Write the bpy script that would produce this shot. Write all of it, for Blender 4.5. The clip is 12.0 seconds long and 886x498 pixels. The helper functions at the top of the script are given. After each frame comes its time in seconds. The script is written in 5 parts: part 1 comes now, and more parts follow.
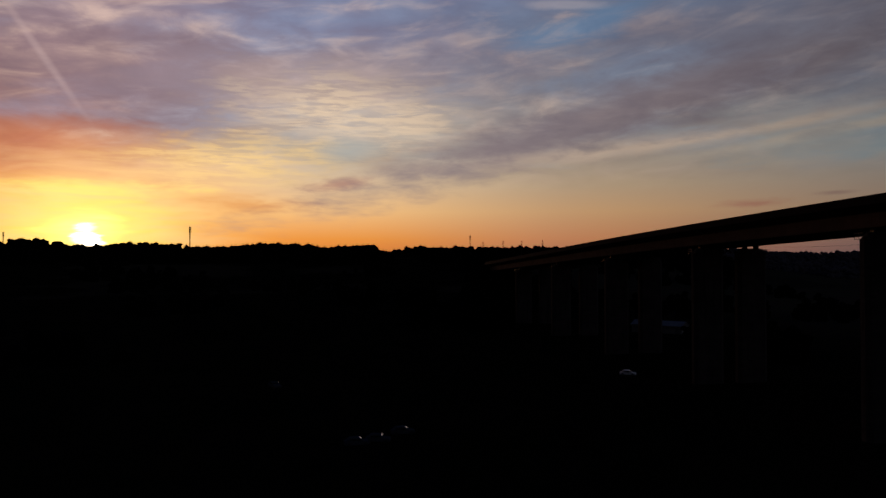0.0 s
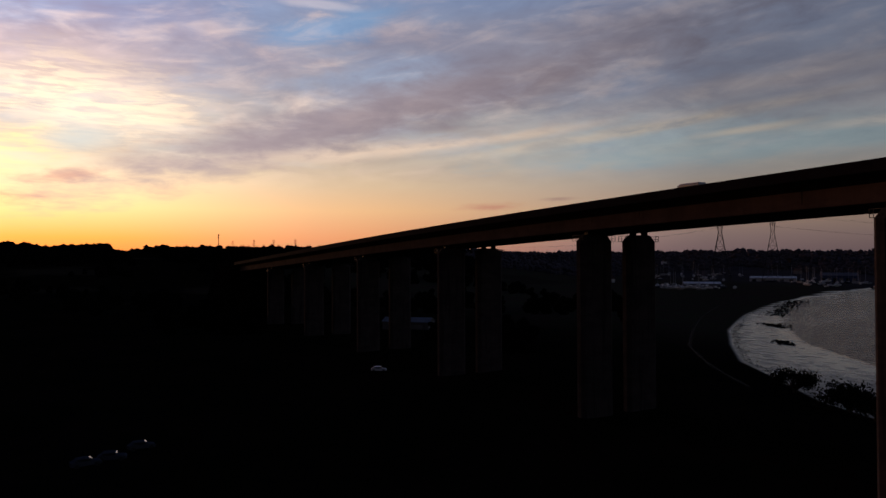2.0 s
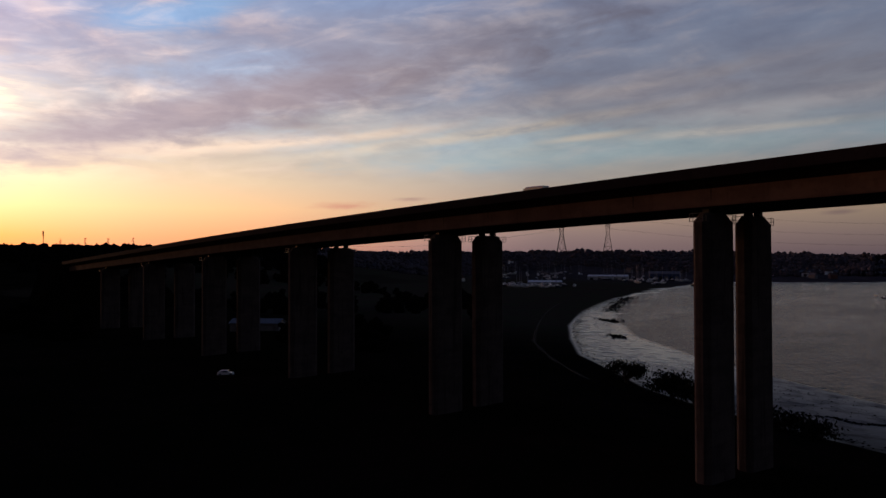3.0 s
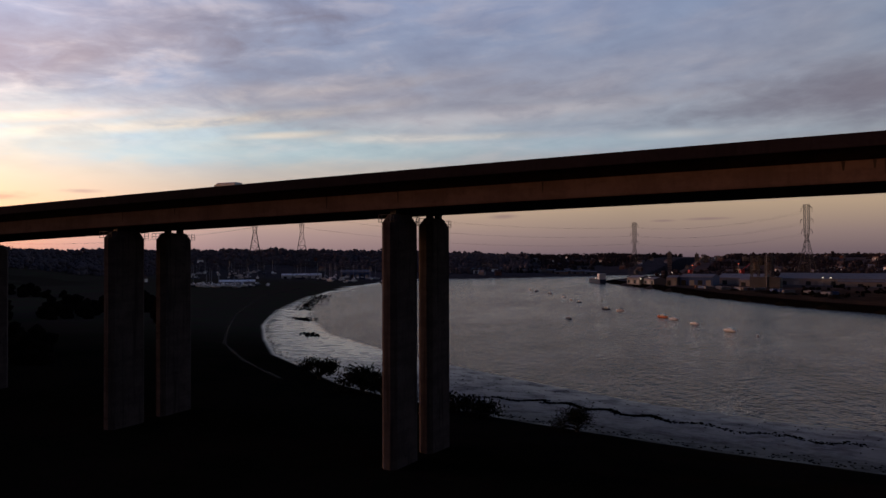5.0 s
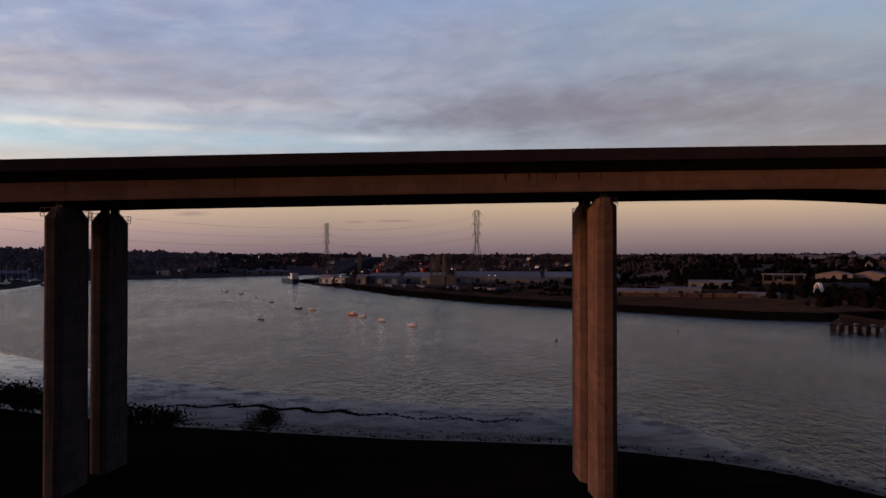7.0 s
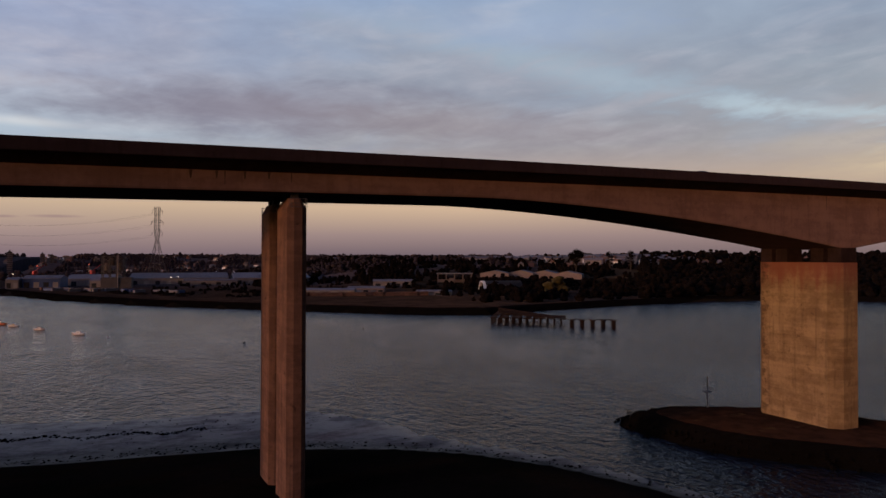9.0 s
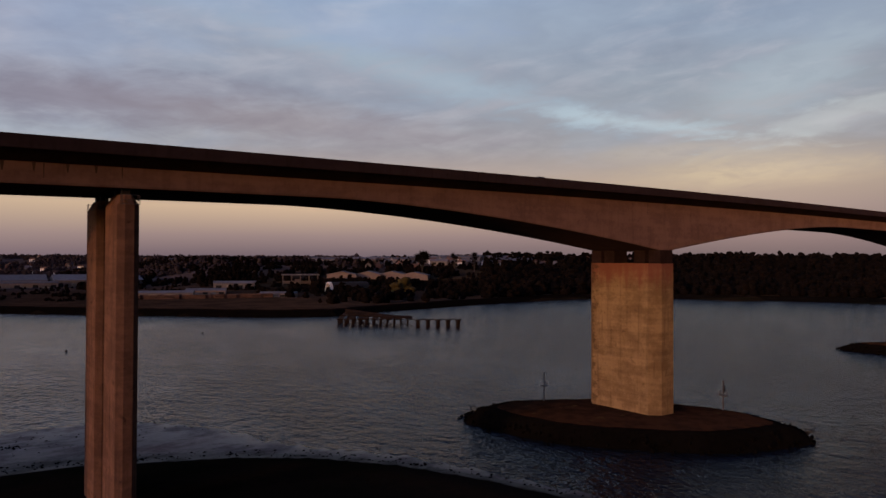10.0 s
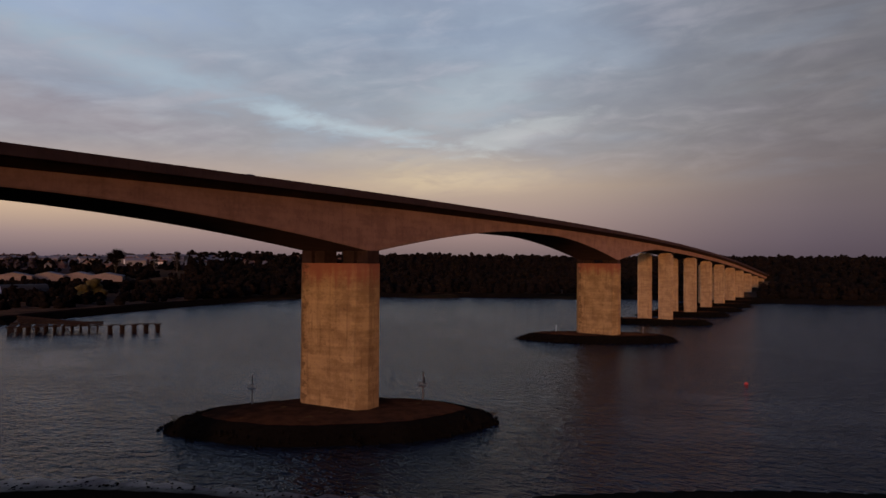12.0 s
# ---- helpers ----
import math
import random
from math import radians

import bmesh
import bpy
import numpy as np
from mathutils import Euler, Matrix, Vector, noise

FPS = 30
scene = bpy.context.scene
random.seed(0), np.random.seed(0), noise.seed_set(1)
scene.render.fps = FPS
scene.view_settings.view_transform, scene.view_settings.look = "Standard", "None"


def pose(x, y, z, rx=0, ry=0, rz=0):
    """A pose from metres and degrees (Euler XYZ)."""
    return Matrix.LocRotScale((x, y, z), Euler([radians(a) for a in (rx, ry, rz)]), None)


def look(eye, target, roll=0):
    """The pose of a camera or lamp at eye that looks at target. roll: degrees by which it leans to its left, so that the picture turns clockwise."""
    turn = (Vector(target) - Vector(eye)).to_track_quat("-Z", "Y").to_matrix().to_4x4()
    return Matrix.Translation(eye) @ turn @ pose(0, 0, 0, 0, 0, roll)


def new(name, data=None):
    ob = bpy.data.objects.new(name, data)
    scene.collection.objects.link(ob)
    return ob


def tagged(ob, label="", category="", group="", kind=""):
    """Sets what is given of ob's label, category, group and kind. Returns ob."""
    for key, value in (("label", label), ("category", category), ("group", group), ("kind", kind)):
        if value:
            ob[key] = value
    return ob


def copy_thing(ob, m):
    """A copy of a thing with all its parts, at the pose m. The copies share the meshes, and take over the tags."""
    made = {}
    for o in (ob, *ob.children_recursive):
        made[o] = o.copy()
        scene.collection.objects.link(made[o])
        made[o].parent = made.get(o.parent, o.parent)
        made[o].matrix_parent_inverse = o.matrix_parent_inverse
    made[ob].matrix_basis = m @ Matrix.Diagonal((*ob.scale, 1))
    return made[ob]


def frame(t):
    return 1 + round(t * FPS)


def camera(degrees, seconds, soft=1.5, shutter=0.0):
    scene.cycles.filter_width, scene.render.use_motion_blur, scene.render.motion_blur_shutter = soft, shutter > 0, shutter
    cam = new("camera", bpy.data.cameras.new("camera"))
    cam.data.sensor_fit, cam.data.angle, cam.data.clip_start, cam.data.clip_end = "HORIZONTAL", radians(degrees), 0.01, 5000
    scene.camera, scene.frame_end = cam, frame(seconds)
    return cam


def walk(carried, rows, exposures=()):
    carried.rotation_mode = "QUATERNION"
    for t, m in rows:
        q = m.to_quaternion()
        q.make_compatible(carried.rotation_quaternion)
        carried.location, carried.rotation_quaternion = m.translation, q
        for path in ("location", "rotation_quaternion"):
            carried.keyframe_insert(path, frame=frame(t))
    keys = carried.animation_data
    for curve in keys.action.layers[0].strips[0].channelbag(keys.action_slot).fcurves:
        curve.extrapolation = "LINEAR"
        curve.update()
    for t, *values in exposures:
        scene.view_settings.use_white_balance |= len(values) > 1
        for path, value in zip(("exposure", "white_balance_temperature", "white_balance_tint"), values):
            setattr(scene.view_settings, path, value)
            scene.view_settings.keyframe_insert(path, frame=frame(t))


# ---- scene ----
# ---------------------------------------------------------------- camera
CAM = camera(64.16, 12.0)
EYE_Z = 36.4
PATH = [(0.0, 81.09, 1.01, 0.00), (0.5, 76.35, 1.00, 0.09), (1.0, 71.46, 0.98, 0.17), (1.5, 66.53, 0.98, 0.20), (2.0, 61.27, 0.94, 0.20), 
        (2.5, 55.49, 0.87, 0.16), (3.0, 49.39, 0.86, 0.16), (5.0, 24.95, 0.70, 0.17), (5.5, 18.91, 0.68, 0.10), (6.0, 12.83, 0.68, 0.08), 
        (6.5, 6.68, 0.64, -0.02), (7.0, 0.44, 0.64, -0.02), (9.0, -24.33, 0.72, -0.15), (9.5, -30.48, 0.78, -0.23), (10.0, -36.67, 0.84, -0.22), 
        (10.5, -42.87, 0.88, -0.24), (11.0, -49.02, 0.91, -0.32), (11.5, -55.20, 0.93, -0.38), (12.0, -59.82, 0.96, -0.38)]

# the clip's camera opens up as it turns from the sun
EXPOSURES = [(0.0, -2.4), (1.0, -2.0), (2.5, -1.3), (4.0, -0.75), (5.5, -0.3), (7.0, -0.1), (9.0, 0.0), (12.0, 0.0)]
walk(CAM, [(t, pose(0, 0, EYE_Z, 90 + tilt, lean, yaw)) for t, yaw, tilt, lean in PATH], EXPOSURES)

# ---------------------------------------------------------------- node helpers
class Sock:
    """A number socket that can be calculated with."""
    def __init__(self, tree, out):
        self.t, self.o = tree, out

    def op(self, kind, *others, clamp=False):
        n = self.t.nodes.new("ShaderNodeMath")
        n.operation, n.use_clamp = kind, clamp
        for i, v in enumerate((self, *others)):
            if isinstance(v, Sock):
                self.t.links.new(v.o, n.inputs[i])
            else:
                n.inputs[i].default_value = v
        return Sock(self.t, n.outputs[0])

    def __add__(self, b): return self.op("ADD", b)
    def __sub__(self, b): return self.op("SUBTRACT", b)
    def __mul__(self, b): return self.op("MULTIPLY", b)
    def __truediv__(self, b): return self.op("DIVIDE", b)

    def step(self, a, b, lo=0.0, hi=1.0):
        n = self.t.nodes.new("ShaderNodeMapRange")
        n.interpolation_type = "SMOOTHSTEP"
        self.t.links.new(self.o, n.inputs[0])
        for i, v in enumerate((a, b, lo, hi)):
            n.inputs[i + 1].default_value = v
        return Sock(self.t, n.outputs[0])


def lin(r, g, b):
    return tuple((c / 255 / 12.92 if c < 10.3 else ((c / 255 + 0.055) / 1.055) ** 2.4) for c in (r, g, b)) + (1.0,)


def mixed(tree, fac, a, b, mode="MIX"):
    n = tree.nodes.new("ShaderNodeMix")
    n.data_type, n.blend_type, n.clamp_factor = "RGBA", mode, True
    for i, v in ((0, fac), (6, a), (7, b)):
        v = v.o if isinstance(v, Sock) else v
        if hasattr(v, "is_linked"):
            tree.links.new(v, n.inputs[i])
        else:
            n.inputs[i].default_value = v
    return n.outputs[2]


def ramp(tree, fac, stops):
    n = tree.nodes.new("ShaderNodeValToRGB")
    tree.links.new(fac.o, n.inputs[0])
    el = n.color_ramp.elements
    while len(el) < len(stops):
        el.new(0.5)
    for e, (p, c) in zip(el, stops):
        e.position, e.color = p, c
    return n.outputs[0]


def fbm(tree, vec, scale, detail=4.0, rough=0.55, warp=0.0):
    n = tree.nodes.new("ShaderNodeTexNoise")
    n.inputs["Scale"].default_value, n.inputs["Detail"].default_value = scale, detail
    n.inputs["Roughness"].default_value, n.inputs["Distortion"].default_value = rough, warp
    if vec is not None:
        tree.links.new(vec, n.inputs["Vector"])
    return Sock(tree, n.outputs[0])


def vec3(tree, x, y, z):
    n = tree.nodes.new("ShaderNodeCombineXYZ")
    for i, v in enumerate((x, y, z)):
        if isinstance(v, Sock):
            tree.links.new(v.o, n.inputs[i])
        else:
            n.inputs[i].default_value = v
    return n.outputs[0]


# ---------------------------------------------------------------- sky and sun
SUN_AZ = -107.9
SUN_LIFT = 4.2
BEAM_AZ = -104.5


def build_sky():
    world = bpy.data.worlds.new("sunset_sky")
    scene.world = world
    world.use_nodes = True
    T = world.node_tree
    T.nodes.clear()
    tc = T.nodes.new("ShaderNodeTexCoord")
    sep = T.nodes.new("ShaderNodeSeparateXYZ")
    T.links.new(tc.outputs["Generated"], sep.inputs[0])
    X, Y, Z = (Sock(T, sep.outputs[i]) for i in range(3))
    deg = 180 / math.pi
    az = X.op("ARCTAN2", Y) * deg
    el = Z.op("ARCSINE") * deg
    # one ramp of heights for each of eight bearings, glided between
    stations = [
        (-112, [(0, (205, 85, 20)), (1.5, (238, 150, 30)), (4, (240, 170, 70)), (6.5, (205, 128, 84)), (9, (160, 112, 98)), (13, (136, 108, 110)), (18, (140, 122, 132)), (22, (124, 118, 136))]),
        (-90, [(0, (206, 104, 46)), (1.8, (232, 148, 66)), (4, (240, 188, 126)), (6, (226, 192, 150)), (8.5, (168, 162, 152)), (13, (150, 142, 148)), (18, (126, 124, 148)), (22, (118, 124, 150))]),
        (-70, [(0, (172, 108, 82)), (1.8, (202, 136, 94)), (4, (206, 162, 118)), (6, (190, 164, 134)), (9, (154, 146, 138)), (13, (136, 132, 138)), (18, (112, 124, 148)), (22, (112, 126, 156))]),
        (-40, [(0, (132, 108, 114)), (1.8, (160, 134, 130)), (4, (192, 162, 140)), (6, (184, 170, 158)), (9, (172, 184, 188)), (13, (142, 142, 156)), (18, (136, 142, 166)), (22, (136, 148, 180))]),
        (-10, [(0, (118, 100, 110)), (1.8, (156, 134, 129)), (4, (192, 167, 142)), (6, (182, 170, 162)), (9, (168, 180, 194)), (13, (160, 164, 182)), (18, (150, 160, 188)), (22, (146, 162, 198))]),
        (25, [(0, (100, 86, 95)), (1.8, (144, 123, 120)), (4, (192, 165, 139)), (6, (170, 150, 140)), (9, (144, 142, 148)), (13, (140, 146, 160)), (18, (146, 156, 172)), (22, (138, 162, 194))]),
        (60, [(0, (96, 82, 84)), (1.8, (128, 108, 105)), (4, (146, 127, 119)), (6, (160, 142, 126)), (9, (138, 136, 138)), (13, (130, 138, 148)), (18, (122, 134, 152)), (22, (126, 136, 152))]),
        (90, [(0, (70, 60, 68)), (1.8, (80, 70, 77)), (4, (90, 80, 84)), (6, (94, 85, 86)), (9, (93, 88, 90)), (13, (93, 91, 95)), (18, (95, 96, 103)), (22, (97, 100, 108))]),
    ]
    rise = (el / 24.0).op("ADD", 0.0, clamp=True)
    col = None
    for i, (a, stops) in enumerate(stations):
        c = ramp(T, rise, [(p / 24.0, lin(*rgb)) for p, rgb in stops])
        col = c if col is None else mixed(T, az.step(stations[i - 1][0], a), col, c)
    # cloud sheets lie flat overhead and so crowd together towards the horizon
    deep = Z.op("MAXIMUM", 0.0) + 0.13
    u, v = X / deep, Y / deep
    lean = el - az * 0.10
    cells = fbm(T, vec3(T, u, v, 0.0), 4.6, 6, 0.60, 0.35)
    sheet = fbm(T, vec3(T, u, v, 4.0), 1.25, 5, 0.55, 0.5)
    streak = fbm(T, vec3(T, az * 0.05, lean * 0.22, 0.0), 1.2, 5, 0.5, 0.5)
    fine = fbm(T, vec3(T, az * 0.14, lean * 0.52, 3.0), 1.3, 6, 0.55, 0.5)
    lump = fbm(T, vec3(T, az * 0.05, el * 0.16, 0.0), 1.3, 5, 0.55, 0.4)
    wob = (lump - 0.5) * 2.0
    torn = fine * 0.5 + cells * 0.5
    hi = el.step(4.5, 10.5)
    cover = sheet * 0.55 + streak * 0.45
    col = mixed(T, cover.step(0.52, 0.36) * hi * az.step(-100, 20, 0.32, 0.22), col, mixed(T, az.step(10, 45), lin(130, 154, 188), lin(136, 150, 168)))
    warm = az.step(-110, 10)
    pale = mixed(T, warm, lin(226, 192, 168), lin(192, 184, 190))
    col = mixed(T, (streak * 0.5 + fine * 0.5).step(0.46, 0.66) * hi * az.step(-70, 20, 0.40, 0.16) * az.step(100, 66, 0.15, 1.0), col, pale)
    murk = mixed(T, warm, lin(138, 106, 108), lin(116, 112, 124))
    col = mixed(T, (sheet * 0.6 + lump * 0.4).step(0.46, 0.66) * hi * az.step(-75, -35, 0.34, 0.14), col, murk)

    def blot(col, a0, e0, wa, we, rgb, strength, slope=0.0, ragged=1.0, ripple=None, bow=0.0):
        """A cloud with torn edges: bearing, height, half widths, colour."""
        da = (az - a0) / wa
        de = (el - e0 - (az - a0) * slope - (az - a0) * (az - a0) * bow) / we
        d = (da * da + de * de).op("SQRT") + wob * 0.35 * ragged + (torn - 0.5) * 2.8 * ragged
        m = d.step(1.40, 0.10) * strength
        if ripple:
            m = m * ripple
        return mixed(T, m, col, lin(*rgb))

    rip = fbm(T, vec3(T, az * 0.22, el * 1.7, 1.0), 1.5, 4, 0.6, 0.5).step(0.36, 0.62, 0.45, 1.0)
    grain = cells.step(0.34, 0.62, 0.45, 1.0)
    col = blot(col, -104, 14.0, 13, 4.4, (132, 108, 114), 0.75)
    col = blot(col, -111, 8.4, 9, 1.8, (190, 112, 78), 0.7, 0.0)
    col = blot(col, -92, 14.6, 12, 2.4, (150, 132, 138), 0.5, 0.06)
    # rippled white patch up and away from the sun
    col = blot(col, -88.5, 11.6, 9.5, 3.1, (230, 203, 172), 0.85, -0.10, 1.0, rip)
    col = blot(col, -83.5, 10.6, 3.6, 1.9, (226, 200, 172), 0.35, -0.15, 1.0, rip)
    col = blot(col, -98, 7.6, 10, 1.9, (250, 208, 136), 0.8, 0.05, 1.0, rip)
    col = blot(col, -88.6, 8.9, 2.6, 1.0, (160, 164, 164), 0.7, 0.1)
    col = blot(col, -98, 4.4, 6.0, 0.75, (214, 140, 78), 0.8, -0.02)
    col = blot(col, -89.2, 6.2, 3.0, 0.55, (178, 130, 112), 0.8, 0.14)
    # long mauve bank that climbs away from the sun, pale along its lower edge
    col = blot(col, -68, 8.8, 21, 0.9, (206, 178, 156), 0.55, 0.09, 1.2, grain)
    col = blot(col, -66, 11.9, 27, 2.5, (134, 120, 126), 0.85, 0.25, 0.8, None, -0.0012)
    col = blot(col, -60, 9.4, 14, 0.45, (212, 186, 164), 0.6, 0.12, 1.0, grain)
    col = blot(col, -45, 10.2, 20, 0.5, (206, 186, 166), 0.65, 0.13, 1.0, grain)
    col = blot(col, -40, 12.6, 18, 0.8, (184, 170, 166), 0.5, 0.12, 1.0, grain)
    col = blot(col, -56, 17.0, 22, 1.8, (130, 128, 144), 0.5, 0.06)
    col = blot(col, -69.5, 18.2, 5.5, 1.2, (106, 136, 170), 0.8, 0.22, 1.2)
    col = blot(col, -71, 19.8, 3.0, 0.35, (196, 184, 186), 0.4, -0.05, 1.8)
    col = blot(col, -36, 8.2, 18, 0.9, (164, 186, 194), 0.6, 0.04)
    col = blot(col, -57.5, 4.3, 2.6, 0.32, (182, 128, 108), 0.8, 0.05)
    col = blot(col, -52, 4.9, 1.6, 0.18, (160, 130, 120), 0.7, 0.03)
    # flat streaks and a grey raft over the middle of the river
    col = blot(col, -38, 9.6, 4.0, 0.3, (216, 202, 186), 0.7, 0.08, 0.8)
    col = blot(col, -26, 9.6, 9, 0.35, (216, 206, 196), 0.7, 0.02, 1.0, grain)
    col = blot(col, -30, 12.2, 20, 1.5, (146, 144, 158), 0.5, 0.03)
    col = blot(col, -17, 11.6, 14, 0.7, (206, 196, 198), 0.5, 0.06, 1.2, grain)
    col = blot(col, -12, 9.0, 8, 0.7, (172, 190, 202), 0.6, 0.0)
    col = blot(col, -6.5, 9.4, 4.0, 0.4, (206, 206, 208), 0.6, 0.0, 0.8)
    col = blot(col, 9, 11.6, 15, 2.1, (130, 126, 140), 0.9, 0.02, 0.55)
    col = blot(col, 26, 10.6, 15, 1.7, (140, 132, 138), 0.7, -0.06, 0.8)
    # long blue rifts that sink to the right, then a fan of pale cloud
    col = blot(col, 37, 14.0, 17, 1.3, (152, 170, 184), 0.5, -0.24, 1.8)
    col = blot(col, 52, 10.6, 9, 0.7, (170, 186, 194), 0.55, -0.16, 1.6)
    col = blot(col, 30, 18.0, 10, 1.6, (146, 164, 192), 0.5, 0.0)
    col = blot(col, 63, 13.4, 7, 2.2, (154, 166, 174), 0.4, 0.35, 1.9)
    col = blot(col, 65, 9.9, 5.5, 0.9, (172, 176, 176), 0.42, 0.22, 2.0)
    col = blot(col, 56, 8.3, 8, 1.0, (170, 160, 148), 0.5, 0.0, 1.1, grain)
    col = blot(col, 60, 6.6, 9, 1.3, (186, 168, 140), 0.65, 0.04, 1.0, grain)
    col = blot(col, -110.9, 14.5, 3.0, 0.5, (176, 150, 148), 0.45, -1.38, 0.3)
    col = blot(col, -107.5, 5.2, 6.5, 0.8, (255, 226, 120), 0.8, 0.03, 1.2)
    for a0, e0, wa, we in ((-20, 3.3, 1.3, 0.2), (-7.6, 2.8, 0.9, 0.10), (-4.5, 2.9, 1.6, 0.11), (22, 4.6, 6.0, 0.22)):
        col = blot(col, a0, e0, wa, we, (146, 122, 120), 0.7, 0.01, 0.5)
    # small cells and ripples through the whole sheet
    shade = ((cells - 0.5) * 0.60 + (fine - 0.5) * 0.30) * hi * az.step(-40, 40, 1.0, 0.55) + 1.0
    col = mixed(T, 1.0, col, vec3(T, shade, shade, (shade - 1.0) * 0.8 + 1.0), "MULTIPLY")
    # glow round the sun
    tip = radians(1.6)
    sx, sy, sz = math.sin(radians(SUN_AZ)) * math.cos(tip), math.cos(radians(SUN_AZ)) * math.cos(tip), math.sin(tip)
    dot = X * sx + Y * sy + Z * sz
    off = dot.op("MINIMUM", 1.0).op("ARCCOSINE") * deg
    da, de = (az - SUN_AZ) / 2.0, el - 2.3
    oval = (da * da + de * de).op("SQRT")
    bars = fbm(T, vec3(T, az * 0.10, el * 0.95, 7.0), 1.3, 5, 0.55, 0.4)
    veil = bars * 0.6 + fine * 0.4
    col = mixed(T, oval.step(8.0, 0.8) * veil.step(0.32, 0.62, 0.25, 1.0), col, (1.0, 0.62, 0.24, 1))
    col = mixed(T, (oval + (bars - 0.5) * 5.0).step(4.2, 0.5) * 0.8, col, (1.15, 0.84, 0.16, 1))
    col = mixed(T, (oval + (bars - 0.5) * 3.0).step(1.8, 0.2), col, (1.5, 1.2, 0.30, 1))
    col = mixed(T, (off + (bars - 0.5) * 4.0 + (fine - 0.5) * 2.0).step(1.25, 0.25), col, (3.4, 3.0, 2.2, 1))
    # above the view the sky turns blue and is dimmed to darken the land
    col = mixed(T, el.step(19, 31), col, lin(88, 120, 188))
    dusk = el.step(20.5, 32, 1.0, 0.17) * el.step(-6, -0.5, 0.25, 1.0)
    # the sky dims from the sun round to the far side
    round_about = (az + 180.0) / 360.0
    fade = ((-180, 0.25), (-140, 0.8), (-110, 6.7), (-90, 5.5), (-75, 4.8), (-58, 3.2), (-41, 1.68), (-25, 1.34), (-10, 1.1), (5, 1.13), (20, 1.18), (34, 1.23), (50, 1.37), (69, 1.52), (86, 1.66), (110, 0.9), (180, 0.25))
    back = Sock(T, ramp(T, round_about, [((a + 180) / 360, (v / 8, v / 8, v / 8, 1)) for a, v in fade])) * 8.0
    bg = T.nodes.new("ShaderNodeBackground")
    out = T.nodes.new("ShaderNodeOutputWorld")
    T.links.new(col, bg.inputs[0])
    T.links.new((dusk * back).o, bg.inputs[1])
    T.links.new(bg.outputs[0], out.inputs[0])


build_sky()
sun_data = bpy.data.lights.new("sun", "SUN")
sun_data.energy, sun_data.angle, sun_data.color = 1.25, radians(2.0), (1.0, 0.44, 0.22)
sun = new("sun", sun_data)
sun.matrix_world = look((0, 0, 0), (-math.sin(radians(BEAM_AZ)), -math.cos(radians(BEAM_AZ)), -math.tan(radians(SUN_LIFT))))

# ---------------------------------------------------------------- materials
def material(name, c1, c2, scale=1.0, rough=0.8, bump=0.2, detail=6.0, stretch=(1, 1, 1), big=None, metal=0.0, spec=0.4, distance=0.05, vary=0.0):
    """Two colours mixed by noise at two scales, with fine relief."""
    m = bpy.data.materials.new(name)
    m.use_nodes = True
    T = m.node_tree
    b = T.nodes["Principled BSDF"]
    geo = T.nodes.new("ShaderNodeNewGeometry")
    mp = T.nodes.new("ShaderNodeMapping")
    mp.inputs["Scale"].default_value = stretch
    T.links.new(geo.outputs["Position"], mp.inputs[0])
    n1 = fbm(T, mp.outputs[0], scale, detail, 0.6)
    n2 = fbm(T, mp.outputs[0], scale * 0.13, 3.0, 0.5)
    fac = (n1 * 0.6 + n2 * 0.4).step(0.36, 0.64)
    col = mixed(T, fac, (*c1, 1), (*c2, 1))
    if vary:
        oi = T.nodes.new("ShaderNodeObjectInfo")
        k = Sock(T, oi.outputs["Random"]) * vary + (1 - vary / 2)
        col = mixed(T, 1.0, col, vec3(T, k, k, k), "MULTIPLY")
    if big:
        n3 = fbm(T, geo.outputs["Position"], big[0], 4.0, 0.6)
        col = mixed(T, n3.step(big[1], big[1] + 0.14), col, (*big[2], 1))
    T.links.new(col, b.inputs["Base Color"])
    b.inputs["Diffuse Roughness"].default_value = 1.0 if rough >= 0.85 else 0.0
    r = n1 * 0.25 + (rough - 0.12)
    T.links.new(r.o, b.inputs["Roughness"])
    b.inputs["Metallic"].default_value = metal
    b.inputs["Specular IOR Level"].default_value = spec
    if bump:
        bp = T.nodes.new("ShaderNodeBump")
        bp.inputs["Strength"].default_value, bp.inputs["Distance"].default_value = bump, distance
        T.links.new(n1.o, bp.inputs["Height"])
        T.links.new(bp.outputs[0], b.inputs["Normal"])
    return m


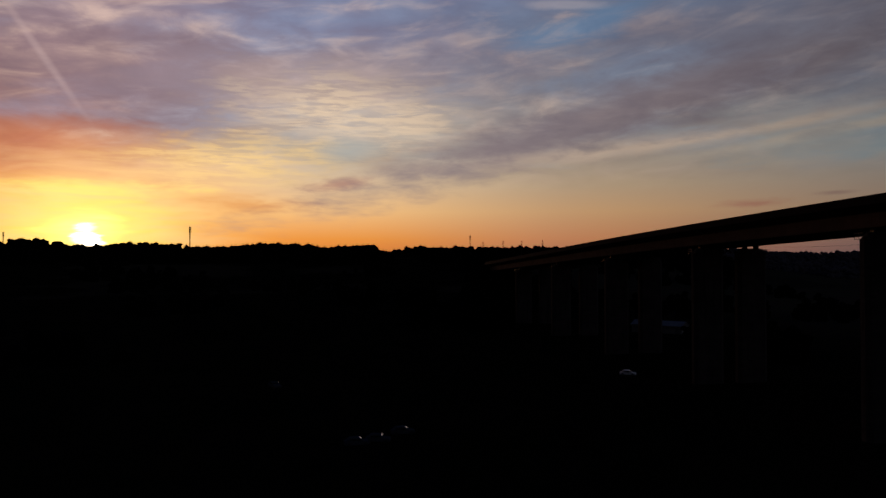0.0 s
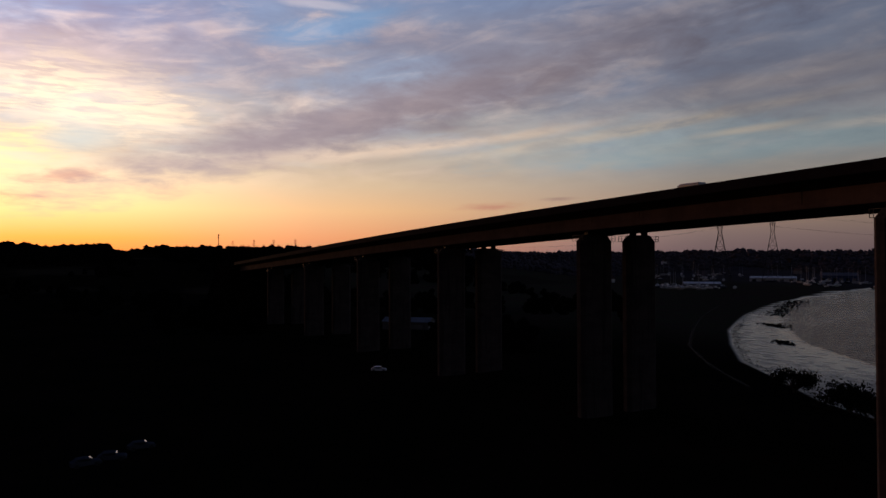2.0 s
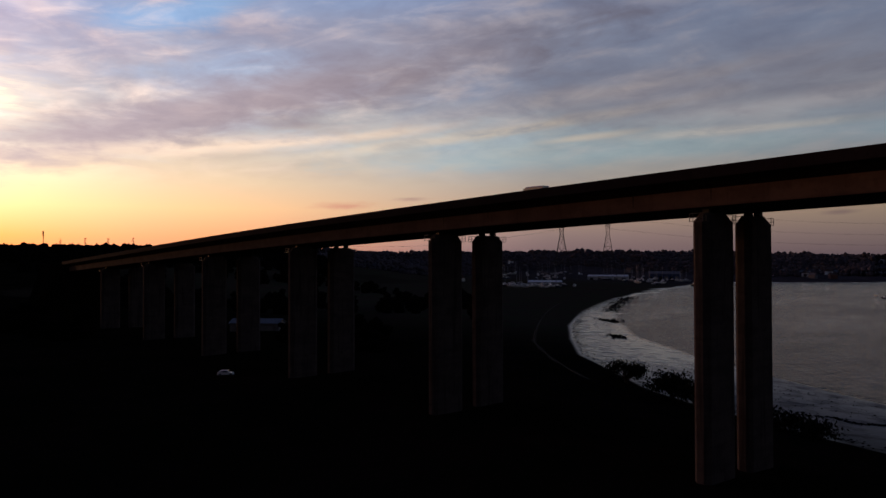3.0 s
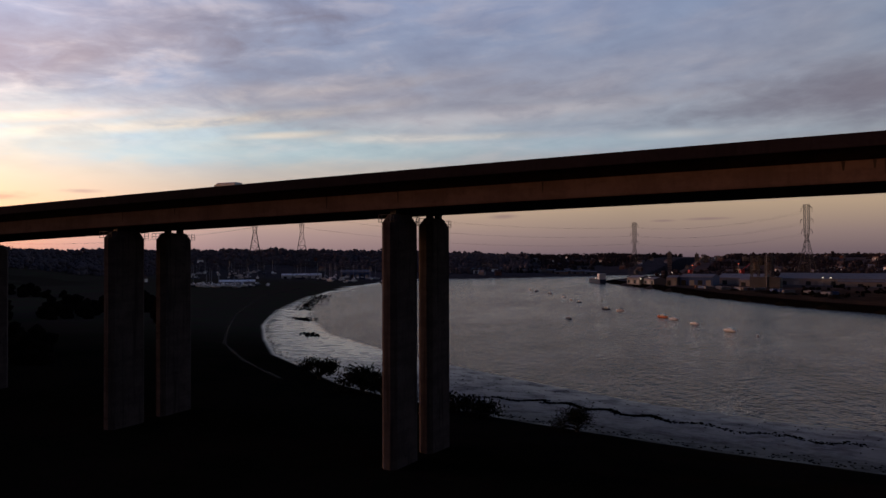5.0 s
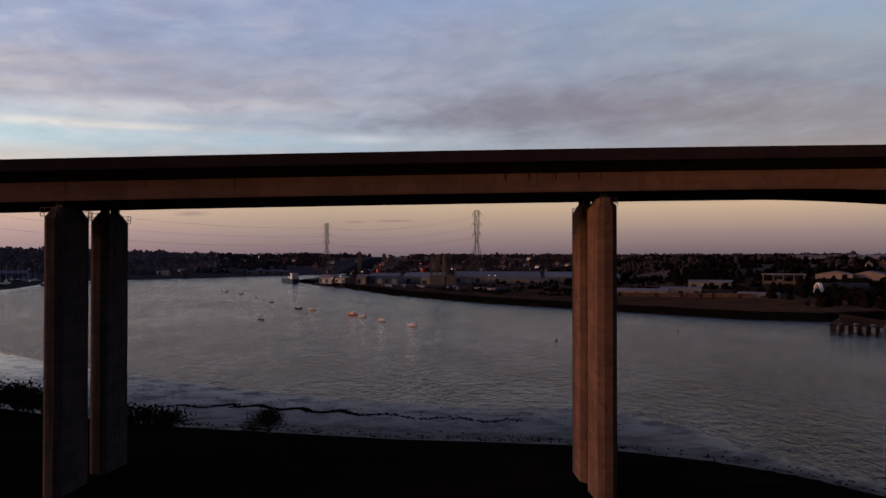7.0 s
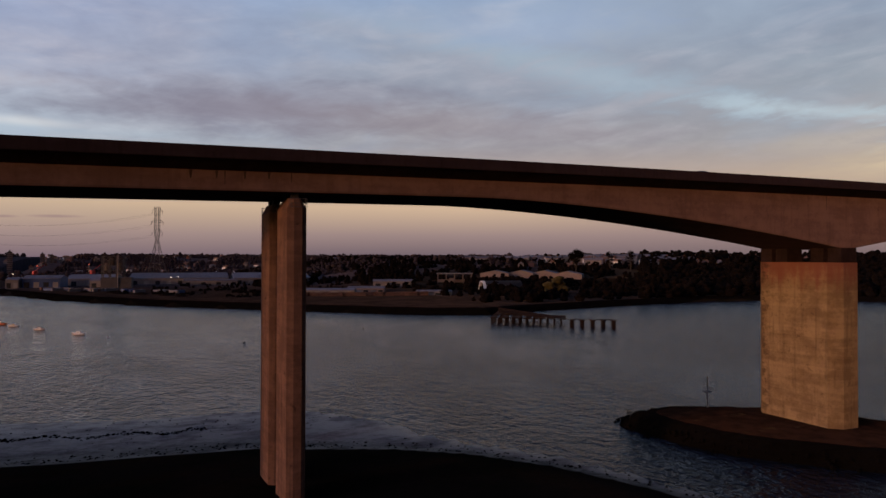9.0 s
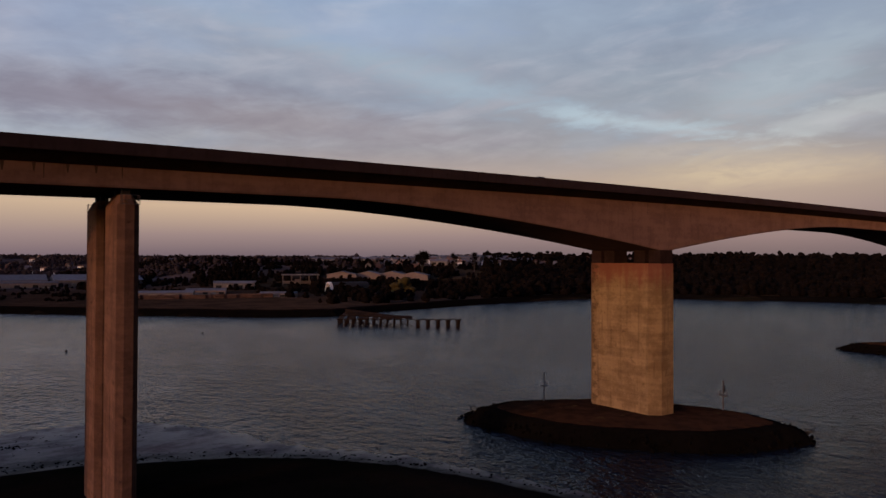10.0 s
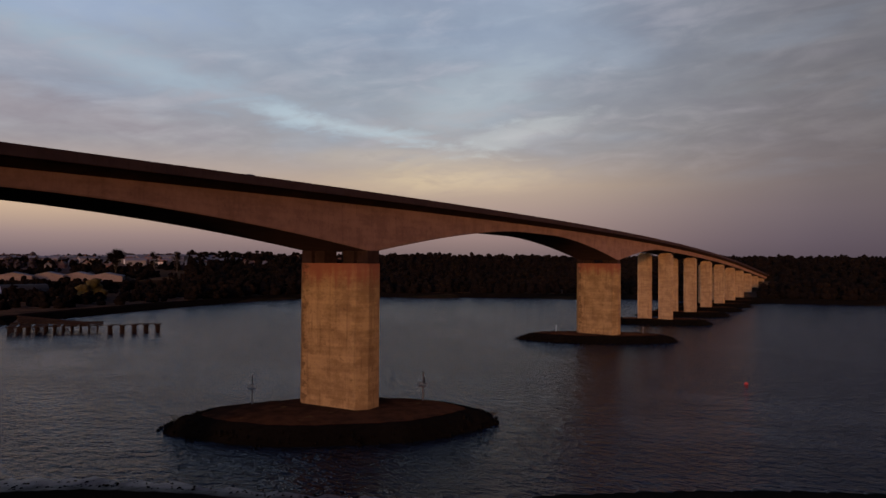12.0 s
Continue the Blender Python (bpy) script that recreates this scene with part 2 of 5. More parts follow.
def concrete(name, c1, c2, stain, lifts=0.0, streaks=0.5, rust=None):
    """Weathered cast concrete: blotches, rain streaks and pour lines."""
    m = bpy.data.materials.new(name)
    m.use_nodes = True
    T = m.node_tree
    b = T.nodes["Principled BSDF"]
    geo = T.nodes.new("ShaderNodeNewGeometry")
    sep = T.nodes.new("ShaderNodeSeparateXYZ")
    T.links.new(geo.outputs["Position"], sep.inputs[0])
    x, y, z = (Sock(T, sep.outputs[i]) for i in range(3))
    blot = fbm(T, geo.outputs["Position"], 0.22, 5, 0.62)
    grain = fbm(T, geo.outputs["Position"], 1.7, 5, 0.6)
    run = fbm(T, vec3(T, x * 0.55, y * 0.55, z * 0.035), 1.5, 4, 0.6)
    run2 = fbm(T, vec3(T, x * 1.6, y * 1.6, z * 0.10), 1.3, 3, 0.5)
    level = fbm(T, vec3(T, x * 0.10, y * 0.10, z * 0.9), 1.0, 4, 0.6)
    col = mixed(T, (blot * 0.5 + grain * 0.2 + level * 0.3).step(0.41, 0.59), (*c1, 1), (*c2, 1))
    patch = fbm(T, geo.outputs["Position"], 0.5, 4, 0.7, 0.4)
    col = mixed(T, patch.step(0.60, 0.70) * min(0.7, streaks * 1.2), col, (*stain, 1))
    col = mixed(T, (run * 0.7 + run2 * 0.3).step(0.50, 0.66) * streaks, col, (*stain, 1))
    height = grain
    if lifts:
        ph = (z + (blot - 0.5) * 0.25) / lifts
        line = ph.op("FRACT").op("SUBTRACT", 0.5).op("ABSOLUTE").step(0.47, 0.495)
        band = fbm(T, vec3(T, 0.0, 0.0, ph.op("FLOOR") * 3.7), 1.0, 0)
        col = mixed(T, band.step(0.35, 0.65) * 0.22, col, (*stain, 1))
        col = mixed(T, line * blot.step(0.45, 0.6) * 0.3, col, (stain[0] * 0.5, stain[1] * 0.5, stain[2] * 0.5, 1))
        height = grain - line * 0.2
    if rust:
        # red brown runs below the bearings, dark weed and damp at the corners
        col = mixed(T, (z + (run - 0.5) * 9.0 + (blot - 0.5) * 5.0).step(29.5, 35.0) * 0.85, col, (*rust, 1))
        d = y * -1.0 + 111.0 + (patch - 0.5) * 9.0 + (level - 0.5) * 7.0
        col = mixed(T, d.step(3.0, 0.6) * 0.7, col, (stain[0] * 0.6, stain[1] * 0.6, stain[2] * 0.55, 1))
    T.links.new(col, b.inputs["Base Color"])
    b.inputs["Roughness"].default_value = 0.95
    b.inputs["Diffuse Roughness"].default_value = 1.0
    b.inputs["Specular IOR Level"].default_value = 0.03
    bp = T.nodes.new("ShaderNodeBump")
    bp.inputs["Strength"].default_value, bp.inputs["Distance"].default_value = 0.35, 0.08
    T.links.new(height.o, bp.inputs["Height"])
    T.links.new(bp.outputs[0], b.inputs["Normal"])
    return m


def water_material():
    m = bpy.data.materials.new("estuary_water")
    m.use_nodes = True
    T = m.node_tree
    b = T.nodes["Principled BSDF"]
    geo = T.nodes.new("ShaderNodeNewGeometry")
    mp = T.nodes.new("ShaderNodeMapping")
    mp.inputs["Scale"].default_value = (1.0, 0.55, 1.0)
    mp.inputs["Rotation"].default_value = (0, 0, radians(35))
    T.links.new(geo.outputs["Position"], mp.inputs[0])
    wave = fbm(T, mp.outputs[0], 0.42, 3, 0.55, 0.2)
    swell = fbm(T, mp.outputs[0], 0.10, 3, 0.55, 0.2)
    chop = fbm(T, mp.outputs[0], 1.3, 2, 0.5)
    slick = fbm(T, mp.outputs[0], 0.010, 3, 0.5, 0.4)
    gust = fbm(T, mp.outputs[0], 0.055, 5, 0.65, 0.6)
    calm = slick.step(0.36, 0.62, 0.6, 1.0) * gust.step(0.36, 0.64, 0.6, 1.05)
    bp = T.nodes.new("ShaderNodeBump")
    bp.inputs["Distance"].default_value = 4.0
    T.links.new(calm.o, bp.inputs["Strength"])
    T.links.new((wave * 0.55 + swell * 0.32 + chop * 0.20).o, bp.inputs["Height"])
    T.links.new(bp.outputs[0], b.inputs["Normal"])
    col = mixed(T, slick.step(0.4, 0.6), (0.007, 0.011, 0.018, 1), (0.010, 0.015, 0.023, 1))
    T.links.new(col, b.inputs["Base Color"])
    T.links.new((calm * 0.10 + 0.10).o, b.inputs["Roughness"])
    b.inputs["IOR"].default_value = 1.33
    b.inputs["Specular IOR Level"].default_value = 0.30
    return m


def ground_material():
    """Grass, scrub and track above the tide line; wet mud below it."""
    m = bpy.data.materials.new("bank_ground")
    m.use_nodes = True
    T = m.node_tree
    b = T.nodes["Principled BSDF"]
    geo = T.nodes.new("ShaderNodeNewGeometry")
    sep = T.nodes.new("ShaderNodeSeparateXYZ")
    T.links.new(geo.outputs["Position"], sep.inputs[0])
    z = Sock(T, sep.outputs[2])
    n1 = fbm(T, geo.outputs["Position"], 0.05, 6, 0.65)
    n2 = fbm(T, geo.outputs["Position"], 0.9, 5, 0.65)
    n3 = fbm(T, geo.outputs["Position"], 0.006, 3, 0.5)
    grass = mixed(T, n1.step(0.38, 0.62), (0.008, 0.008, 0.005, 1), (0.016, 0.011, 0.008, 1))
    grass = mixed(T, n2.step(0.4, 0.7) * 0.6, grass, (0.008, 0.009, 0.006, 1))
    # western fields: lighter grass and earth, lifted further to paint in haze
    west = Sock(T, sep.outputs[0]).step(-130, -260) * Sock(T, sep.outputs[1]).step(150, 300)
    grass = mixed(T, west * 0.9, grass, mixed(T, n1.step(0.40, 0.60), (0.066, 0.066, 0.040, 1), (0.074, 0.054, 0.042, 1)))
    # the far bank is bare dry earth and rough grass
    side = Sock(T, sep.outputs[1]) + Sock(T, sep.outputs[0]) * 1.5
    dry = mixed(T, (n1 * 0.6 + n2 * 0.4).step(0.40, 0.60), (0.048, 0.035, 0.027, 1), (0.025, 0.020, 0.016, 1))
    grass = mixed(T, side.step(300, 400) * z.step(2.6, 3.6) * (z + (n1 - 0.5) * 4.0).step(7.5, 5.0), grass, dry)
    grass = mixed(T, n3.step(0.52, 0.60) * z.step(6.0, 9.0) * 0.8, grass, (0.045, 0.036, 0.026, 1))
    mud = mixed(T, n2.step(0.40, 0.64), (0.105, 0.084, 0.085, 1), (0.076, 0.061, 0.062, 1))
    # ground pales with distance: haze painted into its base colour
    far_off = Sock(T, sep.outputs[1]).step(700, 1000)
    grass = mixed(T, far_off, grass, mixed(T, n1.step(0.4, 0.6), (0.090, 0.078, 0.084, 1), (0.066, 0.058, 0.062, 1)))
    drawn = T.nodes.new("ShaderNodeMapping")
    drawn.inputs["Rotation"].default_value = (0, 0, radians(14))
    drawn.inputs["Scale"].default_value = (0.6, 1.1, 1.0)
    T.links.new(geo.outputs["Position"], drawn.inputs[0])
    weed = fbm(T, drawn.outputs[0], 0.22, 9, 0.70, 0.3)
    mud = mixed(T, weed.step(0.62, 0.72) * 0.8, mud, (0.020, 0.019, 0.014, 1))
    mud = mixed(T, (z + (n2 - 0.5) * 0.12).step(0.27, 0.36) * 0.85, mud, (0.016, 0.015, 0.011, 1))
    wet = z.step(0.75, 0.45) * side.step(420, 330)
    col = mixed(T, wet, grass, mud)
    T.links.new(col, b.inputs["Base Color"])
    sheen = weed.step(0.44, 0.66, 0.0, 0.35) + z.step(0.0, 0.40, 0.36, 0.55)
    film = Sock(T, sep.outputs[0]).step(-75, -150, 1.0, 0.48)
    rough = (sheen * film - 0.9) * wet + 0.9
    T.links.new(rough.o, b.inputs["Roughness"])
    T.links.new((wet * (film * -0.55 + 0.85)).o, b.inputs["Specular IOR Level"])
    b.inputs["Diffuse Roughness"].default_value = 1.0
    bp = T.nodes.new("ShaderNodeBump")
    bp.inputs["Distance"].default_value = 0.25
    T.links.new((wet * -0.27 + 0.3).o, bp.inputs["Strength"])
    T.links.new((n2 * 0.7 + weed * 0.6).o, bp.inputs["Height"])
    T.links.new(bp.outputs[0], b.inputs["Normal"])
    return m


def foliage(name, c1, c2, c3, mottle=0.65):
    """Tree crowns that differ tuft by tuft, mottled by leaf clumps."""
    m = bpy.data.materials.new(name)
    m.use_nodes = True
    T = m.node_tree
    b = T.nodes["Principled BSDF"]
    geo = T.nodes.new("ShaderNodeNewGeometry")
    isle = Sock(T, geo.outputs["Random Per Island"])
    n1 = fbm(T, geo.outputs["Position"], 0.5, 5, 0.65)
    n2 = fbm(T, geo.outputs["Position"], 0.012, 4, 0.6)
    col = mixed(T, isle, (*c1, 1), (*c2, 1))
    col = mixed(T, n2.step(0.50, 0.62) * isle.step(0.2, 1.0), col, (*c3, 1))
    col = mixed(T, n1.step(0.42, 0.62) * mottle, col, (c1[0] * 0.5, c1[1] * 0.5, c1[2] * 0.5, 1))
    T.links.new(col, b.inputs["Base Color"])
    b.inputs["Roughness"].default_value = 0.95
    b.inputs["Diffuse Roughness"].default_value = 1.0
    b.inputs["Specular IOR Level"].default_value = 0.0
    bp = T.nodes.new("ShaderNodeBump")
    bp.inputs["Strength"].default_value, bp.inputs["Distance"].default_value = 0.5, 0.8
    T.links.new(n1.o, bp.inputs["Height"])
    T.links.new(bp.outputs[0], b.inputs["Normal"])
    return m


CONCRETE = concrete("girder_concrete", (0.225, 0.147, 0.128), (0.168, 0.108, 0.095), (0.076, 0.048, 0.043), 0.0, 0.2)
# darker copy of the girder concrete: shade put into the colour
SHADED_CONCRETE = concrete("shaded_concrete", (0.036, 0.023, 0.022), (0.024, 0.016, 0.015), (0.014, 0.010, 0.009), 0.0, 0.3)
PIER = concrete("pier_concrete", (0.335, 0.245, 0.128), (0.210, 0.146, 0.076), (0.092, 0.060, 0.035), 1.9, 0.4, (0.21, 0.080, 0.055))
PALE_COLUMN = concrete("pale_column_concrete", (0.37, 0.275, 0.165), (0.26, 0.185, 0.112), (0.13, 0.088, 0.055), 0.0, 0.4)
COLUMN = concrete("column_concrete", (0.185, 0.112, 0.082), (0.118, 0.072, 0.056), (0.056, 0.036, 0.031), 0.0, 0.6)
# darker, greyer copy of the column concrete with shade put into its colour
SHADED_COLUMN = concrete("shaded_column_concrete", (0.118, 0.096, 0.092), (0.080, 0.064, 0.064), (0.040, 0.033, 0.034), 0.0, 0.8)
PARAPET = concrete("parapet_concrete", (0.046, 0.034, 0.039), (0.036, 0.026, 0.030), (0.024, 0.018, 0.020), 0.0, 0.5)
STAIN = material("weep_stain", (0.045, 0.032, 0.028), (0.075, 0.052, 0.046), 3.0, 0.9, 0.1)
ASPHALT = material("asphalt", (0.05, 0.05, 0.05), (0.07, 0.07, 0.068), 1.2, 0.9, 0.2)
STEEL = material("galvanised_steel", (0.30, 0.30, 0.30), (0.22, 0.22, 0.21), 2.0, 0.55, 0.1, metal=0.6)
LATTICE = material("lattice_steel", (0.085, 0.082, 0.085), (0.06, 0.058, 0.06), 1.0, 0.7, 0.1, metal=0.2)
DARK = material("dark_rubber", (0.02, 0.02, 0.02), (0.03, 0.03, 0.03), 4.0, 0.7, 0.1)
WHITE = material("white_paint", (0.78, 0.78, 0.76), (0.70, 0.69, 0.66), 1.5, 0.45, 0.05)
CREAM = material("cream_render", (0.25, 0.235, 0.235), (0.20, 0.185, 0.185), 0.6, 0.85, 0.1, vary=0.4)
BLUE = material("blue_cladding", (0.035, 0.075, 0.19), (0.028, 0.06, 0.15), 0.8, 0.55, 0.1, stretch=(4, 4, 0.3))
GREY_ROOF = material("grey_sheet_roof", (0.18, 0.18, 0.195), (0.12, 0.12, 0.135), 0.35, 0.8, 0.1, spec=0.12, vary=0.4)
GREY_WALL = material("grey_cladding", (0.19, 0.18, 0.185), (0.14, 0.135, 0.14), 0.5, 0.7, 0.1, stretch=(3, 3, 0.3), vary=0.3)
FLATS = material("flats_render", (0.20, 0.175, 0.175), (0.15, 0.13, 0.13), 0.4, 0.85, 0.1, vary=0.5)
PINK_WALL = material("pale_brick_cladding", (0.26, 0.195, 0.165), (0.21, 0.155, 0.13), 0.4, 0.8, 0.1, vary=0.2)
BRICK = material("brick_red", (0.22, 0.10, 0.07), (0.16, 0.075, 0.055), 0.6, 0.85, 0.1, vary=0.4)
TILE_ROOF = material("roof_tiles", (0.16, 0.10, 0.08), (0.11, 0.075, 0.065), 0.8, 0.85, 0.2, vary=0.4)
PANE = material("window_glass", (0.03, 0.035, 0.04), (0.02, 0.025, 0.03), 0.4, 0.15, 0.0, spec=0.6)
RUST = material("rusted_steel", (0.20, 0.10, 0.06), (0.12, 0.065, 0.045), 1.0, 0.8, 0.2)
RED = material("red_paint", (0.45, 0.05, 0.04), (0.36, 0.04, 0.03), 1.0, 0.5, 0.05)
ORANGE = material("orange_paint", (0.55, 0.16, 0.05), (0.45, 0.12, 0.04), 1.0, 0.5, 0.05)
NAVY = material("navy_paint", (0.03, 0.045, 0.09), (0.025, 0.035, 0.07), 1.0, 0.4, 0.05)
TIMBER = material("weathered_timber", (0.034, 0.022, 0.017), (0.014, 0.011, 0.009), 0.7, 0.95, 0.4, spec=0.05)
STACK = material("red_sawn_timber", (0.12, 0.068, 0.050), (0.075, 0.045, 0.035), 1.0, 0.9, 0.2, vary=0.6)
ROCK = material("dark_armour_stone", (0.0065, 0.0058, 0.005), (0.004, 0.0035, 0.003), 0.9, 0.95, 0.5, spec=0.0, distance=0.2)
TURF = material("dry_turf", (0.046, 0.023, 0.013), (0.020, 0.012, 0.008), 0.35, 0.95, 0.6, big=(0.25, 0.60, (0.064, 0.040, 0.018)), spec=0.0, distance=0.2)
BARK = material("bark", (0.07, 0.055, 0.042), (0.04, 0.032, 0.026), 2.0, 0.95, 0.4)
LEAF = material("dark_leaves", (0.016, 0.018, 0.010), (0.024, 0.022, 0.012), 0.5, 0.9, 0.0, spec=0.05)
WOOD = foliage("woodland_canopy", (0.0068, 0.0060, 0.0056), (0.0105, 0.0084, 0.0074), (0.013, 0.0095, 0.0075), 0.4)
# both far woods are paler and bluer: distance haze put into their colour
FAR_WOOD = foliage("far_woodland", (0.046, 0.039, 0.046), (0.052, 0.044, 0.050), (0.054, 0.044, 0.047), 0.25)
HAZE_TINTED_WOOD = foliage("haze_tinted_woodland", (0.135, 0.122, 0.145), (0.150, 0.135, 0.155), (0.150, 0.130, 0.140), 0.3)
YELLOW_LEAF = material("yellowing_leaves", (0.060, 0.048, 0.014), (0.036, 0.031, 0.011), 0.3, 0.9, 0.5, spec=0.15, distance=0.5)
WATER, GROUND = water_material(), ground_material()


def glow(name, rgb, power):
    m = bpy.data.materials.new(name)
    m.use_nodes = True
    b = m.node_tree.nodes["Principled BSDF"]
    b.inputs["Base Color"].default_value = (*rgb, 1)
    b.inputs["Emission Color"].default_value = (*rgb, 1)
    b.inputs["Emission Strength"].default_value = power
    return m


FRAME = material("dull_frame_steel", (0.12, 0.10, 0.095), (0.085, 0.07, 0.066), 1.0, 0.8, 0.1)
PALE_WALL = material("pale_cladding", (0.22, 0.175, 0.155), (0.17, 0.135, 0.12), 0.5, 0.8, 0.1, vary=0.2)
SILVER = material("dull_car_paint", (0.08, 0.09, 0.12), (0.06, 0.07, 0.09), 2.0, 0.9, 0.05, spec=0.0)
MAST = material("mast_alloy", (0.32, 0.32, 0.34), (0.25, 0.25, 0.27), 1.0, 0.5, 0.0)
TRACK = material("beaten_earth", (0.016, 0.011, 0.008), (0.010, 0.008, 0.006), 0.6, 0.95, 0.4, spec=0.03)
LAMP_WHITE = glow("lamp_white", (1.0, 0.86, 0.66), 1.6)
LAMP_RED = glow("lamp_red", (1.0, 0.16, 0.08), 1.5)

# ---------------------------------------------------------------- mesh helpers
def empty(name, x=0, y=0, z=0, turn=0.0, label="", category="", group="", kind=""):
    ob = new(name)
    ob.empty_display_size = 0.5
    ob.matrix_basis = pose(x, y, z, 0, 0, turn)
    return tagged(ob, label, category, group, kind)


def part(name, bm, mat, parent=None, label=""):
    """Link a bmesh as one mesh object under a thing or a part."""
    me = bpy.data.meshes.new(name)
    bm.to_mesh(me)
    bm.free()
    me.materials.append(mat)
    ob = new(name, me)
    ob.parent = parent
    return tagged(ob, label)


def from_lists(name, verts, faces, mat, parent=None, label=""):
    me = bpy.data.meshes.new(name)
    me.from_pydata(verts, [], faces)
    me.update()
    me.materials.append(mat)
    ob = new(name, me)
    ob.parent = parent
    return tagged(ob, label)


def add_box(bm, x0, y0, z0, x1, y1, z1, bevel=0.0):
    vs = [bm.verts.new(c) for c in ((x0, y0, z0), (x1, y0, z0), (x1, y1, z0), (x0, y1, z0), (x0, y0, z1), (x1, y0, z1), (x1, y1, z1), (x0, y1, z1))]
    fs = [bm.faces.new([vs[i] for i in f]) for f in ((3, 2, 1, 0), (4, 5, 6, 7), (0, 1, 5, 4), (1, 2, 6, 5), (2, 3, 7, 6), (3, 0, 4, 7))]
    if bevel:
        es = list({e for f in fs for e in f.edges})
        bmesh.ops.bevel(bm, geom=es, offset=bevel, segments=1, affect="EDGES")


def boxed(name, a, b, mat, parent=None, bevel=0.0, label=""):
    bm = bmesh.new()
    add_box(bm, *a, *b, bevel)
    return part(name, bm, mat, parent, label)


def add_rod(bm, p, q, r, r2=None, sides=6):
    """A round bar from p to q."""
    p, q = Vector(p), Vector(q)
    d = (q - p).normalized()
    s = d.orthogonal().normalized()
    t = d.cross(s)
    r2 = r if r2 is None else r2
    ring = []
    for c, rad in ((p, r), (q, r2)):
        ring.append([bm.verts.new(c + (s * math.cos(a) + t * math.sin(a)) * rad) for a in (2 * math.pi * i / sides for i in range(sides))])
    for i in range(sides):
        bm.faces.new((ring[0][i], ring[0][(i + 1) % sides], ring[1][(i + 1) % sides], ring[1][i]))
    bm.faces.new(ring[0][::-1])
    bm.faces.new(ring[1])


def rods(name, lines, r, mat, parent=None, sides=5, label=""):
    bm = bmesh.new()
    for p, q in lines:
        add_rod(bm, p, q, r, None, sides)
    return part(name, bm, mat, parent, label)


def add_prism(bm, outline, z0, z1, top=None):
    """An upright prism on a plan outline; top may be another outline."""
    low = [bm.verts.new((x, y, z0)) for x, y in outline]
    high = [bm.verts.new((x, y, z1)) for x, y in (top or outline)]
    n = len(low)
    for i in range(n):
        bm.faces.new((low[i], low[(i + 1) % n], high[(i + 1) % n], high[i]))
    bm.faces.new(low[::-1])
    bm.faces.new(high)


def octagon(x, y, a, b, c):
    return [(x - a + c, y - b), (x + a - c, y - b), (x + a, y - b + c), (x + a, y + b - c), (x + a - c, y + b), (x - a + c, y + b), (x - a, y + b - c), (x - a, y - b + c)]


def blunt(x, y, a, b, cx, cy):
    """A plan outline with long corner chamfers."""
    return [(x - a + cx, y - b), (x + a - cx, y - b), (x + a, y - b + cy), (x + a, y + b - cy), (x + a - cx, y + b), (x - a + cx, y + b), (x - a, y + b - cy), (x - a, y - b + cy)]


# ---------------------------------------------------------------- lie of the land
WEST_SHORE = [(-230, 4200), (-230, 1500), (-300, 1384), (-404, 1231), (-502, 1098), (-565, 990), (-519, 909), (-489, 753), (-392, 540), (-309, 392), (-245, 301), (-203, 251), (-168, 213),
              (-139, 192), (-110, 170), (-89, 161), (-55, 150), (-12, 141), (22, 137), (47, 126), (59, 117), (69, 104), (76, 89), (80, 76), (86, 62), (96, 49), (106, 39), (117, 24), (126, 9), (132, -4), (150, -60), (200, -240), (320, -700), (500, -2800)]
EAST_SHORE = [(-180, 4200), (-180, 1500), (-218, 1010), (-139, 869), (-56, 681), (15, 572), (83, 502), (119, 467), (169, 418), (213, 398), (263, 416), (350, 436), (454, 455), (505, 449), (578, 404), (640, 299), (690, 205), (700, 81), (709, 27), (727, -24), (760, -200), (900, -900), (1200, -2800)]
WEST = np.array(WEST_SHORE + [(-4200, -2800), (-4200, 4200)], float)
EAST = np.array(EAST_SHORE + [(4200, -2800), (4200, 4200)], float)
MUD_EDGE = [(-466, 809), (-382, 552), (-252, 357), (-194, 289), (-142, 250), (-102, 223), (-62, 200), (-30, 184), (4, 174), (29, 173), (44, 166), (54, 150), (58, 136), (64, 124), (73, 112), (79, 97), (84, 80), (90, 64)]
MUD = np.array(MUD_EDGE + [(96, 49), (60, 60), (-60, 120), (-140, 160), (-240, 250), (-400, 500), (-540, 800)], float)


KNOLLS = [(-111.3, 1150, 38, 9.0), (-104.2, 1180, 70, 3.5), (-93.4, 1150, 62, 6.0), (-86.4, 1220, 90, 5.0)]


def inside(pts, poly):
    x, y = pts[:, 0], pts[:, 1]
    hit = np.zeros(len(pts), bool)
    for (x0, y0), (x1, y1) in zip(poly, np.roll(poly, -1, axis=0)):
        cross = (y0 > y) != (y1 > y)
        with np.errstate(divide="ignore", invalid="ignore"):
            hit ^= cross & (x < (x1 - x0) * (y - y0) / (y1 - y0) + x0)
    return hit


def distance(pts, line):
    best = np.full(len(pts), 1e9)
    line = np.array(line, float)
    for a, b in zip(line[:-1], line[1:]):
        d = b - a
        t = np.clip(((pts - a) @ d) / (d @ d), 0, 1)
        best = np.minimum(best, np.hypot(*(pts - a - t[:, None] * d).T))
    return best


def smooth(v, a, b):
    t = np.clip((v - a) / (b - a), 0, 1)
    return t * t * (3 - 2 * t)


